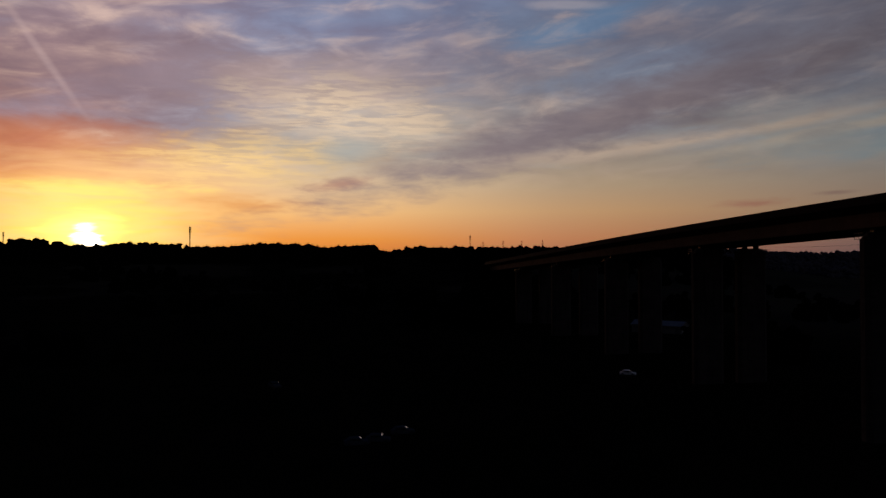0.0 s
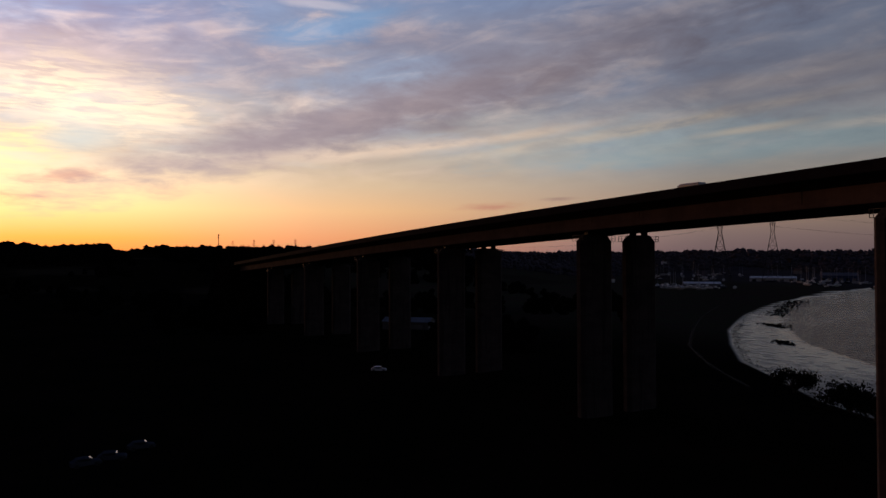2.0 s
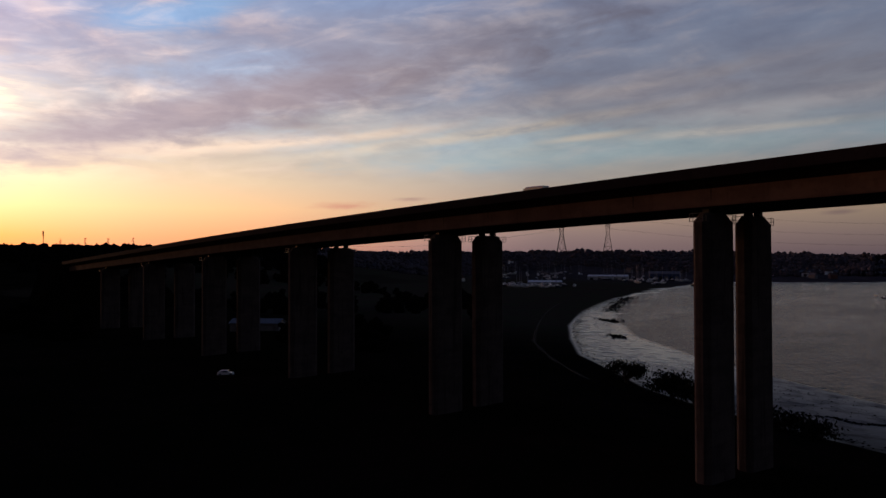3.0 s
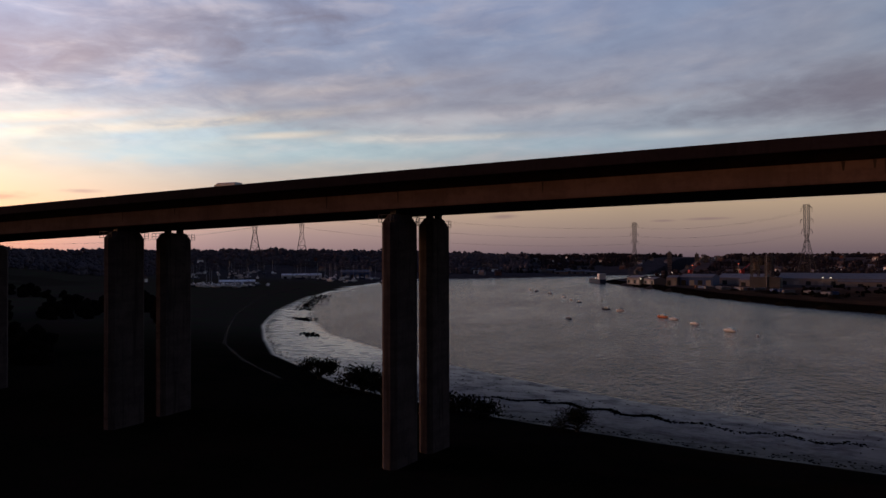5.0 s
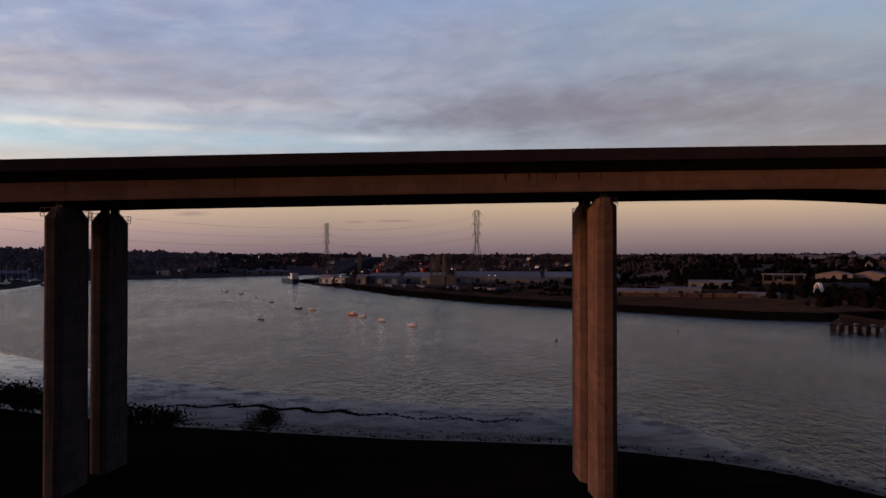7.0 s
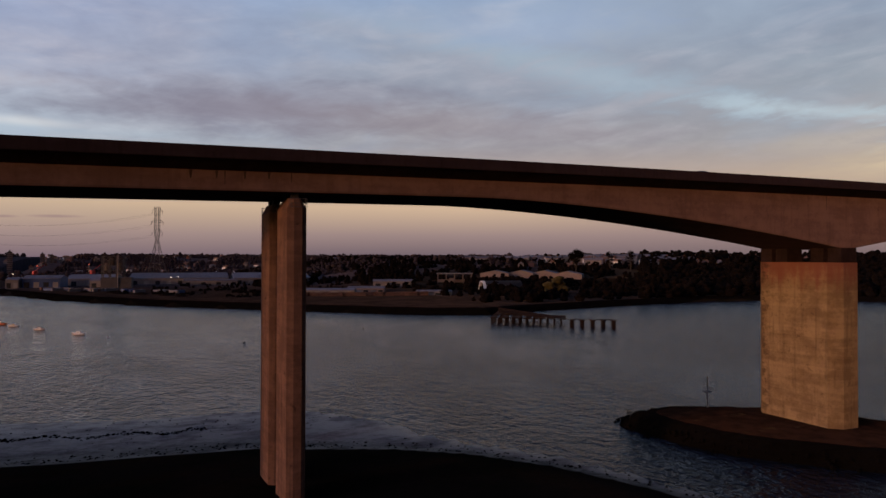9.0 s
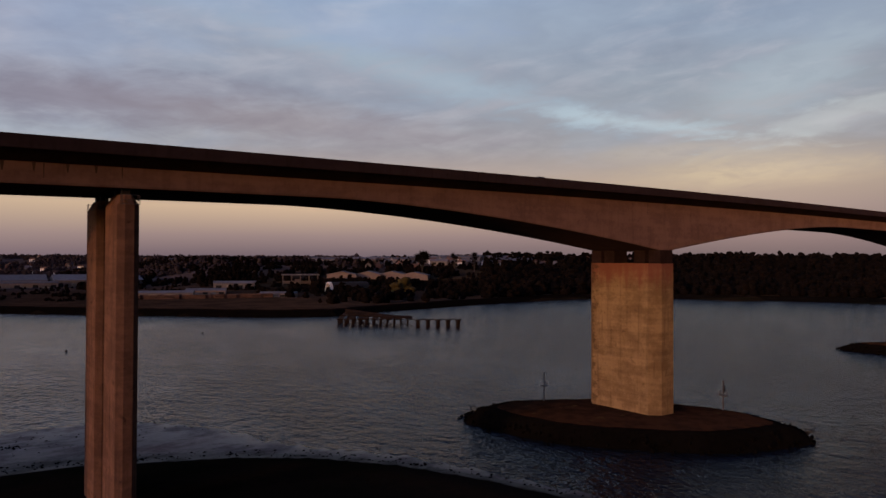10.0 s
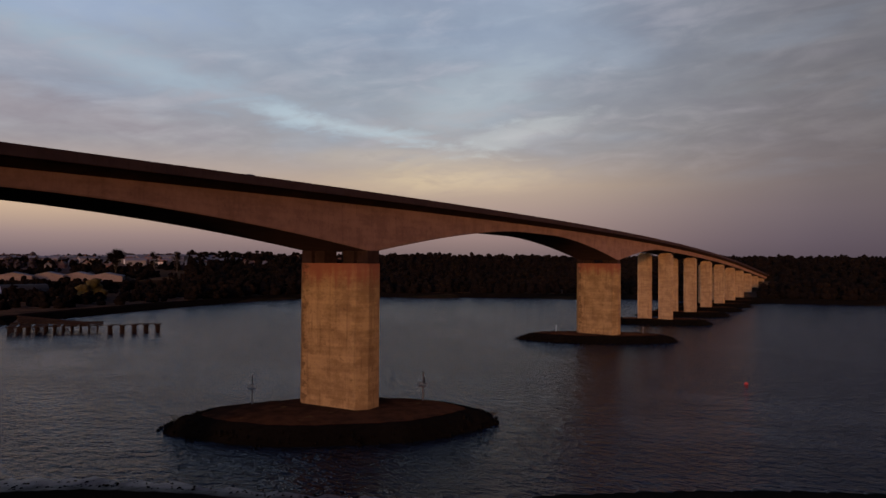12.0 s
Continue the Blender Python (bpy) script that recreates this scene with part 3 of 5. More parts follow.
def ripples(p, seed, size):
    """Cheap rolling noise from a few sines."""
    rng = np.random.RandomState(seed)
    out = np.zeros(len(p))
    for k in range(7):
        a, w = rng.uniform(0, 6.28), rng.uniform(0.6, 2.2) / size
        out += np.sin((p[:, 0] * math.cos(a) + p[:, 1] * math.sin(a)) * w * 6.28 + rng.uniform(0, 6.28))
    return out / 7


def land(pts):
    """Height of the ground at plan points."""
    pts = np.asarray(pts, float).reshape(-1, 2)
    w, e = inside(pts, WEST), inside(pts, EAST)
    dw, de = distance(pts, WEST_SHORE), distance(pts, EAST_SHORE)
    dm = distance(pts, MUD_EDGE)
    m = inside(pts, MUD)
    x, y = pts.T
    z = np.full(len(pts), -1.6) - np.minimum(np.minimum(dw, de) * 0.02, 1.5)
    mud = 0.42 * dm / (dm + dw + 1e-6) - 0.02
    z = np.where(m & ~w & ~e, mud, z)
    far = np.hypot(x, y)
    west_hill = 43 * np.maximum(smooth(far, 330, 1250) * smooth(-x - 0.95 * y, 100, 600), smooth(far, 1120, 1750) * smooth(-x, 250, 1050) * 0.9)
    west_hill = np.maximum(west_hill, 31 * smooth(y, 1380, 2150))
    west_z = 0.42 + 1.7 * smooth(dw, 0, 9) + 3.0 * smooth(dw, 8, 60) + west_hill + ripples(pts, 5, 60) * 0.5 * smooth(dw, 5, 30) + ripples(pts, 6, 500) * 5 * smooth(dw, 400, 900)
    # wooded knolls along the western ridge
    for a, d, r, h in KNOLLS:
        k = np.hypot(x - d * math.sin(radians(a)), y - d * math.cos(radians(a)))
        west_z = west_z + h * smooth(k, r * 1.25, r * 0.6)
    z = np.where(w, west_z, z)
    steep = smooth(x - 0.35 * y, 180, 420)
    flank = smooth(x, 180, 380)
    east_hill = (1 - steep) * ((1 - flank) * 26 * smooth(de, 330, 1000) + flank * 26 * smooth(de, 40, 650) + 4 * smooth(de, 1000, 2000)) + steep * 30 * smooth(de, 25, 480)
    east_hill = np.maximum(east_hill, 31 * smooth(y, 1380, 2150))
    east_z = -0.8 + 4.6 * smooth(de, 0, 9) + east_hill + ripples(pts, 7, 90) * 0.4 + ripples(pts, 8, 420) * 4 * smooth(de, 300, 700)
    return np.where(e, east_z, z)


def build_ground():
    def axis(lo, a, b, hi, fine, grow=1.14):
        v = list(np.arange(a, b + 0.1, fine))
        s, p = fine, a
        left = []
        while p > lo:
            s = min(s * grow, 160)
            p -= s
            left.append(p)
        s, p = fine, b
        right = []
        while p < hi:
            s = min(s * grow, 160)
            p += s
            right.append(p)
        return np.array(left[::-1] + v + right)
    xs, ys = axis(-4000, -280, 150, 4000, 2.6), axis(-2600, -20, 330, 4000, 2.6)
    gx, gy = np.meshgrid(xs, ys, indexing="ij")
    pts = np.stack([gx.ravel(), gy.ravel()], 1)
    z = land(pts)
    n, k = len(xs), len(ys)
    i = np.arange(n - 1)[:, None] * k + np.arange(k - 1)[None, :]
    i = i.ravel()
    faces = np.stack([i, i + k, i + k + 1, i + 1], 1)
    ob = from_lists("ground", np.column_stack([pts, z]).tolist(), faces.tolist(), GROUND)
    for p in ob.data.polygons:
        p.use_smooth = True
    tagged(ob, "dark grass banks with wet tidal mud along the river edge", "ground", kind="structure")


build_ground()
bm = bmesh.new()
bmesh.ops.create_grid(bm, x_segments=2, y_segments=2, size=1)
for v in bm.verts:
    v.co = Vector((v.co.x * 4100, 700 + v.co.y * 3400, 0.0))
tagged(part("water", bm, WATER), "grey tidal river with small ripples under a dusk sky", "river", kind="structure")

# ---------------------------------------------------------------- the bridge
MAIN_X = (128.0, 317.4)
AXIS_Y = 101.7
NEAR_Y, FAR_Y = 95.65, 107.8
WEST_PIERS = [-110.8 - 59 * i for i in range(5)][::-1] + [-51.8, 20.7]
EAST_PIERS = [424.5, 497.0] + [497.0 + 59 * i for i in range(1, 8)]
X_START, X_END = -412.0, 952.0


def top_z(x):
    """Top of the parapet along the bridge."""
    q = min(max(x, -265.0), 760.0)
    z = 49.91 + 0.01605 * q - 5.0e-5 * q * q
    return z + (x - q) * (0.01605 - 1.0e-4 * q)


def depth(x):
    s = min(abs(x - m) for m in MAIN_X)
    return 5.22 + 7.68 * max(0.0, 1 - s / 80.0) ** 1.53


def stations(x0, x1, step=4.0):
    n = max(1, round((x1 - x0) / step))
    return [x0 + (x1 - x0) * i / n for i in range(n + 1)]


def swept(name, xs, profile, mat, parent, label=""):
    """A closed profile of (y, z) points swept along the bridge."""
    verts, faces = [], []
    k = 0
    for x in xs:
        pr = profile(x)
        k = len(pr)
        verts += [(x, y, z) for y, z in pr]
    for i in range(len(xs) - 1):
        for j in range(k):
            a, b = i * k + j, i * k + (j + 1) % k
            faces.append((a, a + k, b + k, b))
    faces.append(tuple(range(k)))
    faces.append(tuple(range((len(xs) - 1) * k, len(xs) * k))[::-1])
    return from_lists(name, verts, faces, mat, parent, label)


def box_profile(yc):
    def f(x):
        t, s = top_z(x) - 1.345, top_z(x) - depth(x)
        o = 4.35
        return [(yc - o, t), (yc + o, t), (yc + o, s + 0.25), (yc + o - 0.12, s), (yc - o + 0.12, s), (yc - o, s + 0.25)]
    return f


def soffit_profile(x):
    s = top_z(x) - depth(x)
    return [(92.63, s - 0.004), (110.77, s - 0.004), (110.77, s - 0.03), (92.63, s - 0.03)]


bridge = empty("road_bridge", 128, AXIS_Y, 0, label="long concrete road bridge with twin box girders on tall columns", category="bridge")
bridge.matrix_basis = Matrix.Identity(4)
joints = [X_START] + WEST_PIERS[1::2] + [74.0, 222.7, 371.0] + EAST_PIERS[0::2] + [X_END]
swept("deck_slab", stations(X_START, X_END), lambda x: [(90.06, top_z(x) - 1.34), (113.34, top_z(x) - 1.34), (113.34, top_z(x) - 1.1), (90.06, top_z(x) - 1.1)], CONCRETE, bridge)
swept("road_surface", stations(X_START, X_END), lambda x: [(90.3, top_z(x) - 1.096), (113.1, top_z(x) - 1.096), (113.1, top_z(x) - 1.02), (90.3, top_z(x) - 1.02)], ASPHALT, bridge, "dark asphalt carriageway")
# thin dark sheet below both girders carries painted shade and closes their slot
swept("soffit", stations(X_START, X_END, 3.0), soffit_profile, SHADED_CONCRETE, bridge, "dark concrete soffit with shade put into its colour")
for yc in (96.85, 106.55):
    swept("box_girder", stations(X_START, X_END, 3.0), box_profile(yc), CONCRETE, bridge)
    for sgn in (-1, 1):
        # sloping underside of the cantilevered slab, in the darker shade-toned concrete
        yo, yi = (101.7 + (yc > 101.7) * 11.63 - (yc < 101.7) * 11.63, yc + sgn * 4.36) if (yc > 101.7) == (sgn > 0) else (101.7 + sgn * -0.004, yc + sgn * 4.36)
        swept("slab_cantilever", stations(X_START, X_END), lambda x, yo=yo, yi=yi: [(yo, top_z(x) - 1.344), (yi, top_z(x) - 1.344), (yi, top_z(x) - 2.72), (yo, top_z(x) - 1.60)], SHADED_CONCRETE, bridge, "sloping underside of the deck edge with shade put into its colour")
for a, b in zip(joints[:-1], joints[1:]):
    for y0, y1 in ((89.7, 90.05), (113.35, 113.7)):
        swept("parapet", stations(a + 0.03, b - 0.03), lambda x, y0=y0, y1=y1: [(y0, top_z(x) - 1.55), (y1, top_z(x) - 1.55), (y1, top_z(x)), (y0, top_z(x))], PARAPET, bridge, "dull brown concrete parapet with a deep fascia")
for yc in (90.2, 113.2, 101.5):
    pts = stations(X_START, X_END, 20.0)
    rods("safety_rail", [((p, yc, top_z(p) - 0.35), (q, yc, top_z(q) - 0.35)) for p, q in zip(pts[:-1], pts[1:])], 0.06, STEEL, bridge, 4)


def column(x, yc, foot, mat):
    soffit = top_z(x) - depth(x)
    head = soffit - 0.75
    a, b, cx, cy = 1.28, 4.1, 0.74, 0.85
    bm = bmesh.new()
    add_prism(bm, blunt(x, yc, a, b, cx, cy), foot, head - 1.35)
    col = part("column", bm, mat, bridge, "tall chamfered concrete column with rain stains")
    bm = bmesh.new()
    add_prism(bm, blunt(x, yc, a, b, cx, cy), head - 1.348, head, blunt(x, yc, 0.75, 2.9, 0.4, 0.9))
    part("column_head", bm, mat, col)
    for dy in (-1.6, 1.6):
        boxed("bearing", (x - 0.5, yc + dy - 0.5, head + 0.002), (x + 0.5, yc + dy + 0.5, soffit + 0.05), DARK, col, label="dark bridge bearing")
    # small railed inspection stage at the outer end of the head
    for sgn in (-1, 1):
        y0 = yc + sgn * (b - 0.3)
        zz = head - 1.3
        lines = []
        for dx in (-1.0, 1.0):
            lines += [((x + dx, y0, zz), (x + dx, y0, zz + 1.1)), ((x + dx, y0 + sgn * 0.9, zz), (x + dx, y0 + sgn * 0.9, zz + 1.1)), ((x + dx, y0, zz + 1.1), (x + dx, y0 + sgn * 0.9, zz + 1.1)), ((x + dx, y0, zz + 0.5), (x + dx, y0 + sgn * 0.9, zz + 0.5))]
        lines += [((x - 1, y0 + sgn * 0.9, zz + h), (x + 1, y0 + sgn * 0.9, zz + h)) for h in (0.0, 0.5, 1.1)] + [((x - 1, y0, zz), (x + 1, y0, zz))]
        for p, q in lines:
            rods("rail_post" if p[2] != q[2] else "rail_bar", [(p, q)], 0.05, LATTICE, col, 4)


for x in WEST_PIERS + EAST_PIERS:
    g = float(land([(x, AXIS_Y)])[0])
    foot = (g if g > 1.5 else -2.0) - 1.0
    for yc in (NEAR_Y, FAR_Y):
        # west columns take the copy with painted shade; east ones are paler
        column(x, yc, foot, SHADED_COLUMN if x < 0 else COLUMN if x < 100 else PALE_COLUMN)
for x in MAIN_X:
    bm = bmesh.new()
    add_prism(bm, octagon(x, AXIS_Y, 4.0, 9.7, 2.0), -2.0, 35.7)
    pier = part("main_pier", bm, PIER, bridge, "broad tan concrete river pier with rust red and damp stains")
    for yc in (NEAR_Y, FAR_Y):
        s = top_z(x) - depth(x)
        for dy in (-1.9, 1.9):
            # wide blocks in the shade-toned concrete fill the dark gap over the pier
            boxed("bearing", (x - 2.2, yc + dy - 1.45, 35.702), (x + 2.2, yc + dy + 1.45, s + 0.3), SHADED_CONCRETE, pier, 0.05, "dark bridge bearing")

# weep stains and construction joints down the near web
for i, (x, wide, f0, f1) in enumerate(((-107.7, 0.10, 0.0, 0.9), (-94.9, 0.14, 0.0, 0.6), (-63.1, 0.16, 0.0, 0.95), (-50.4, 0.10, 0.0, 0.85), (-28.1, 0.13, 0.0, 0.8), (7.5, 0.22, 0.0, 0.55), (10.6, 0.20, 0.0, 0.5), (11.6, 0.08, 0.0, 0.9), (14.06, 0.18, 0.0, 0.5), (17.1, 0.2, 0.0, 0.45), (20.0, 0.08, 0.0, 0.7), (122.0, 0.07, 0.0, 0.30))):
    t = top_z(x) - 2.75
    h = depth(x) - 3.3
    bm = bmesh.new()
    y0, y1 = 92.5 - 0.012, 92.5 + 0.05
    add_prism(bm, [(x - wide, y0), (x + wide, y0), (x + wide, y1), (x - wide, y1)], t - f1 * h, t - f0 * h)
    for v in bm.verts:
        if v.co.z < t - f1 * h + 0.01:
            v.co.x = x + (v.co.x - x) * 0.35
    part("weep_stain", bm, STAIN, bridge, "dark weep stain on the girder web")

# earth abutments at both ends
for x0, x1, nm in ((X_START - 40, X_START + 3, "west"), (X_END - 3, X_END + 40, "east")):
    bm = bmesh.new()
    z0 = min(float(land([(x0, AXIS_Y)])[0]), float(land([(x1, AXIS_Y)])[0])) - 3
    xm = x1 if nm == "west" else x0
    zt = top_z(xm) - 1.6
    add_prism(bm, [(x0, 78), (x1, 84), (x1, 119), (x0, 125)], z0, max(zt, z0 + 1), [(x0, 88), (x1, 89), (x1, 114), (x0, 115)])
    tagged(part("abutment", bm, GROUND), "grassed earth embankment at the end of the bridge", "embankment", kind="structure")


# ---------------------------------------------------------------- islands round the river piers
def island(x, y, half, wide, turn, seed, height=4.0):
    rng = random.Random(seed)
    thing = empty("pier_island", x, y, 0, turn, "low turfed island of dark stone round a bridge pier", "island", "islands under the bridge")
    n = 72
    rings = [(1.0, -1.2), (0.985, 0.2), (0.955, 1.1), (0.91, 2.1), (0.86, 2.85), (0.78, 3.3), (0.58, height - 0.45), (0.3, height - 0.3)]
    verts, faces = [], []
    for k, (f, z) in enumerate(rings):
        for i in range(n):
            a = 2 * math.pi * i / n
            rr = f * (1 + 0.018 * math.sin(7 * a + seed) + rng.uniform(-0.008, 0.008) * (k < 5))
            # pointed ends along the stream
            px, py = math.cos(a) * wide * rr, math.copysign(abs(math.sin(a)) ** 1.12, math.sin(a)) * half * rr
            px *= 1 - 0.25 * abs(math.sin(a)) ** 6
            verts.append((px, py, z + rng.uniform(-0.12, 0.12) * (0 < k < 6)))
    cut = 5
    low = [(k * n + i, k * n + (i + 1) % n, (k + 1) * n + (i + 1) % n, (k + 1) * n + i) for k in range(cut) for i in range(n)]
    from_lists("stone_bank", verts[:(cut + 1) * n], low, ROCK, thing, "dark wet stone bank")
    up = [(k * n + i, k * n + (i + 1) % n, (k + 1) * n + (i + 1) % n, (k + 1) * n + i) for k in range(len(rings) - 1 - cut) for i in range(n)]
    up.append(tuple((len(rings) - 1 - cut) * n + i for i in range(n)))
    from_lists("turf_top", verts[cut * n:], up, TURF, thing, "dry brown turf")
    # loose stones along the rim
    V, F = [], []
    for i in range(260 if half > 30 else 120):
        a = rng.uniform(0, 2 * math.pi)
        f = rng.uniform(0.88, 1.03)
        px, py = math.cos(a) * wide * f * (1 - 0.25 * abs(math.sin(a)) ** 6), math.copysign(abs(math.sin(a)) ** 1.12, math.sin(a)) * half * f
        z = (1.03 - f) / 0.15 * 2.6
        s = rng.uniform(0.3, 0.75)
        b = len(V)
        for dx, dy, dz in ((1, 0, 0), (-1, 0, 0), (0, 1, 0), (0, -1, 0), (0, 0, 0.8), (0, 0, -0.8)):
            V.append((px + dx * s * rng.uniform(0.6, 1.2), py + dy * s * rng.uniform(0.6, 1.2), z + dz * s))
        F += [(b, b + 2, b + 4), (b + 2, b + 1, b + 4), (b + 1, b + 3, b + 4), (b + 3, b, b + 4), (b + 2, b, b + 5), (b + 1, b + 2, b + 5), (b + 3, b + 1, b + 5), (b, b + 3, b + 5)]
    tagged(from_lists("rim_rubble", V, F, ROCK, thing), kind="stuff")
    return thing


island(123.7, 99.1, 36.5, 18.6, 38, 1)
island(319.5, 103.0, 36.5, 14.0, 24, 2)
for i, x in enumerate(EAST_PIERS[:5]):
    island(x, 100.5, 31.0, 8.0, 20, 10 + i, 3.4)


def beacon(x, y, z, board, label):
    thing = empty("navigation_beacon", x, y, z, 20, label, "beacon", "beacons on the pier island")
    rods("mast", [((0, 0, -0.3), (0, 0, 6.4))], 0.11, LATTICE, thing, 6)
    boxed("stage", (-0.8, -0.8, 3.5), (0.8, 0.8, 3.62), LATTICE, thing)
    rods("stage_rail", [((dx, -0.8, 3.62), (dx, -0.8, 4.5)) for dx in (-0.8, 0, 0.8)] + [((dx, 0.8, 3.62), (dx, 0.8, 4.5)) for dx in (-0.8, 0, 0.8)]
         + [((-0.8, s, 4.5), (0.8, s, 4.5)) for s in (-0.8, 0.8)] + [((s, -0.8, 4.5), (s, 0.8, 4.5)) for s in (-0.8, 0.8)], 0.04, LATTICE, thing, 4)
    rods("ladder", [((-0.2, 0.18, 0), (-0.2, 0.18, 3.5)), ((0.2, 0.18, 0), (0.2, 0.18, 3.5))] + [((-0.2, 0.18, 0.4 * k), (0.2, 0.18, 0.4 * k)) for k in range(1, 9)], 0.03, LATTICE, thing, 4)
    if board:
        boxed("day_board", (0.15, -0.10, 4.1), (1.75, 0.0, 5.5), DARK, thing, 0.02, "dark square day board")
    bm = bmesh.new()
    bmesh.ops.create_cone(bm, cap_ends=True, segments=10, radius1=0.22, radius2=0.16, depth=0.5, matrix=Matrix.Translation((0, 0, 6.6)))
    part("lantern", bm, LATTICE, thing)


beacon(118.3, 119.0, 3.3, False, "slim steel navigation mast with a railed stage")
beacon(143.2, 88.5, 3.05, True, "slim steel navigation mast with a dark day board")
for y in (121.0, 84.0):
    t = empty("marker_post", 314 if y > 100 else 328, y, 3.15, 0, "short pale marker post on the island edge", "post", "marker posts")
    rods("post", [((0, 0, -0.5), (0, 0, 3.4))], 0.13, GREY_WALL, t, 8)
    boxed("sign", (-0.3, -0.18, 2.6), (0.3, -0.14, 3.3), GREY_WALL, t)


# stone faced edge of the far bank
def bank_edge():
    line = [Vector((*p, 0)) for p in EAST_SHORE[1:21]]
    pts = [line[0]]
    for a, b in zip(line[:-1], line[1:]):
        n = max(1, int((b - a).length / 8))
        pts += [a.lerp(b, (i + 1) / n) for i in range(n)]
    rng = random.Random(5)
    V, F = [], []
    for i, p in enumerate(pts):
        d = (pts[min(i + 1, len(pts) - 1)] - pts[max(i - 1, 0)]).normalized()
        inland = Vector((-d.y, d.x, 0))
        for off, z in ((-4.0, -1.6), (-1.0, 0.2), (2.5, 1.9), (6.0, 3.5), (10.0, 4.15), (16.0, 3.2)):
            q = p + inland * (off + rng.uniform(-0.7, 0.7))
            V.append((q.x, q.y, z + rng.uniform(-0.15, 0.15)))
    k = 6
    for i in range(len(pts) - 1):
        for j in range(k - 1):
            a = i * k + j
            F.append((a, a + k, a + k + 1, a + 1))
    tagged(from_lists("river_bank_edge", V, F, ROCK), "dark stone faced edge of the far river bank", "bank", kind="structure")


bank_edge()


def track():
    line = [Vector((*p, 0)) for p in ((-470, 640), (-410, 510), (-350, 414), (-290, 330), (-242, 270), (-198, 219), (-160, 186), (-126, 162))]
    pts = [line[0]]
    for a, b in zip(line[:-1], line[1:]):
        n = max(1, int((b - a).length / 3))
        pts += [a.lerp(b, (i + 1) / n) for i in range(n)]
    V, F = [], []
    for i, p in enumerate(pts):
        d = (pts[min(i + 1, len(pts) - 1)] - pts[max(i - 1, 0)]).normalized()
        side = Vector((-d.y, d.x, 0))
        w = 0.7 + 0.25 * math.sin(i * 0.7)
        q = [p + side * k * w for k in (-1, -0.4, 0.4, 1)]
        z = land([(v.x, v.y) for v in q])
        V += [(v.x, v.y, float(h) + e) for v, h, e in zip(q, z, (0.02, 0.10, 0.10, 0.02))]
    for i in range(len(pts) - 1):
        for j in range(3):
            a = i * 4 + j
            F.append((a, a + 4, a + 5, a + 1))
    tagged(from_lists("track", V, F, TRACK), "worn earth track along the top of the river bank", "track", kind="structure")


track()


# ---------------------------------------------------------------- road vehicles
def vehicle(name, x, y, z, turn, length, width, height, paint, label, boxy):
    thing = empty(name, x, y, z, turn, label, "van" if boxy else "car", "" if boxy else "cars")
    w, h = width / 2, height
    if boxy:
        side = [(-0.5, 0.28), (0.5, 0.28), (0.5, 0.42), (0.40, 0.50), (0.30, 0.93), (0.26, 1.0), (-0.48, 1.0), (-0.5, 0.95)]
    else:
        side = [(-0.5, 0.20), (0.5, 0.20), (0.5, 0.46), (0.44, 0.56), (0.24, 0.62), (0.10, 0.96), (0.05, 1.0), (-0.24, 1.0), (-0.30, 0.97), (-0.44, 0.64), (-0.5, 0.60)]
    bm = bmesh.new()
    rows = []
    for yy, f in ((-w, 0.0), (-w * 0.86, 1.0), (w * 0.86, 1.0), (w, 0.0)):
        k = 1.0 if f else 0.94
        rows.append([bm.verts.new((px * length * (1.0 if f else 0.985), yy if pz < 0.62 or boxy else yy * 0.88, pz * h * (k if pz > 0.9 else 1))) for px, pz in side])
    n = len(side)
    for r0, r1 in zip(rows[:-1], rows[1:]):
        for i in range(n):
            bm.faces.new((r0[i], r0[(i + 1) % n], r1[(i + 1) % n], r1[i]))
    bm.faces.new(rows[0][::-1])
    bm.faces.new(rows[-1])
    body = part("body", bm, paint, thing)
    if boxy:
        boxed("windscreen", (0.30 * length, -w * 0.8, 0.56 * h), (0.385 * length, w * 0.8, 0.86 * h), PANE, body)
    else:
        for sgn in (-1, 1):
            bm = bmesh.new()
            add_prism(bm, [(-0.30 * length, sgn * w * 0.80), (0.12 * length, sgn * w * 0.80), (0.12 * length, sgn * w * 0.905), (-0.30 * length, sgn * w * 0.905)][::sgn], 0.66 * h, 0.90 * h)
            part("side_window", bm, PANE, body)
        boxed("windscreen", (0.10 * length, -w * 0.76, 0.66 * h), (0.19 * length, w * 0.76, 0.90 * h), PANE, body)
    for dx in (-0.32, 0.32):
        for sgn in (-1, 1):
            bm = bmesh.new()
            r = 0.34
            bmesh.ops.create_cone(bm, cap_ends=True, segments=14, radius1=r, radius2=r, depth=0.22, matrix=Matrix.Translation((dx * length, sgn * (w - 0.1), r)) @ Matrix.Rotation(math.pi / 2, 4, "X"))
            part("wheel", bm, DARK, thing)
    return thing


vehicle("white_van", -84.0, 93.4, top_z(-84) - 1.02, 181.3, 5.2, 1.9, 2.0, WHITE, "white van driving across the bridge behind the parapet", True)
vehicle("dark_car", 91.0, 92.6, top_z(91) - 1.02, 0.6, 4.4, 1.8, 1.5, NAVY, "dark hatchback on the bridge behind the parapet", False)


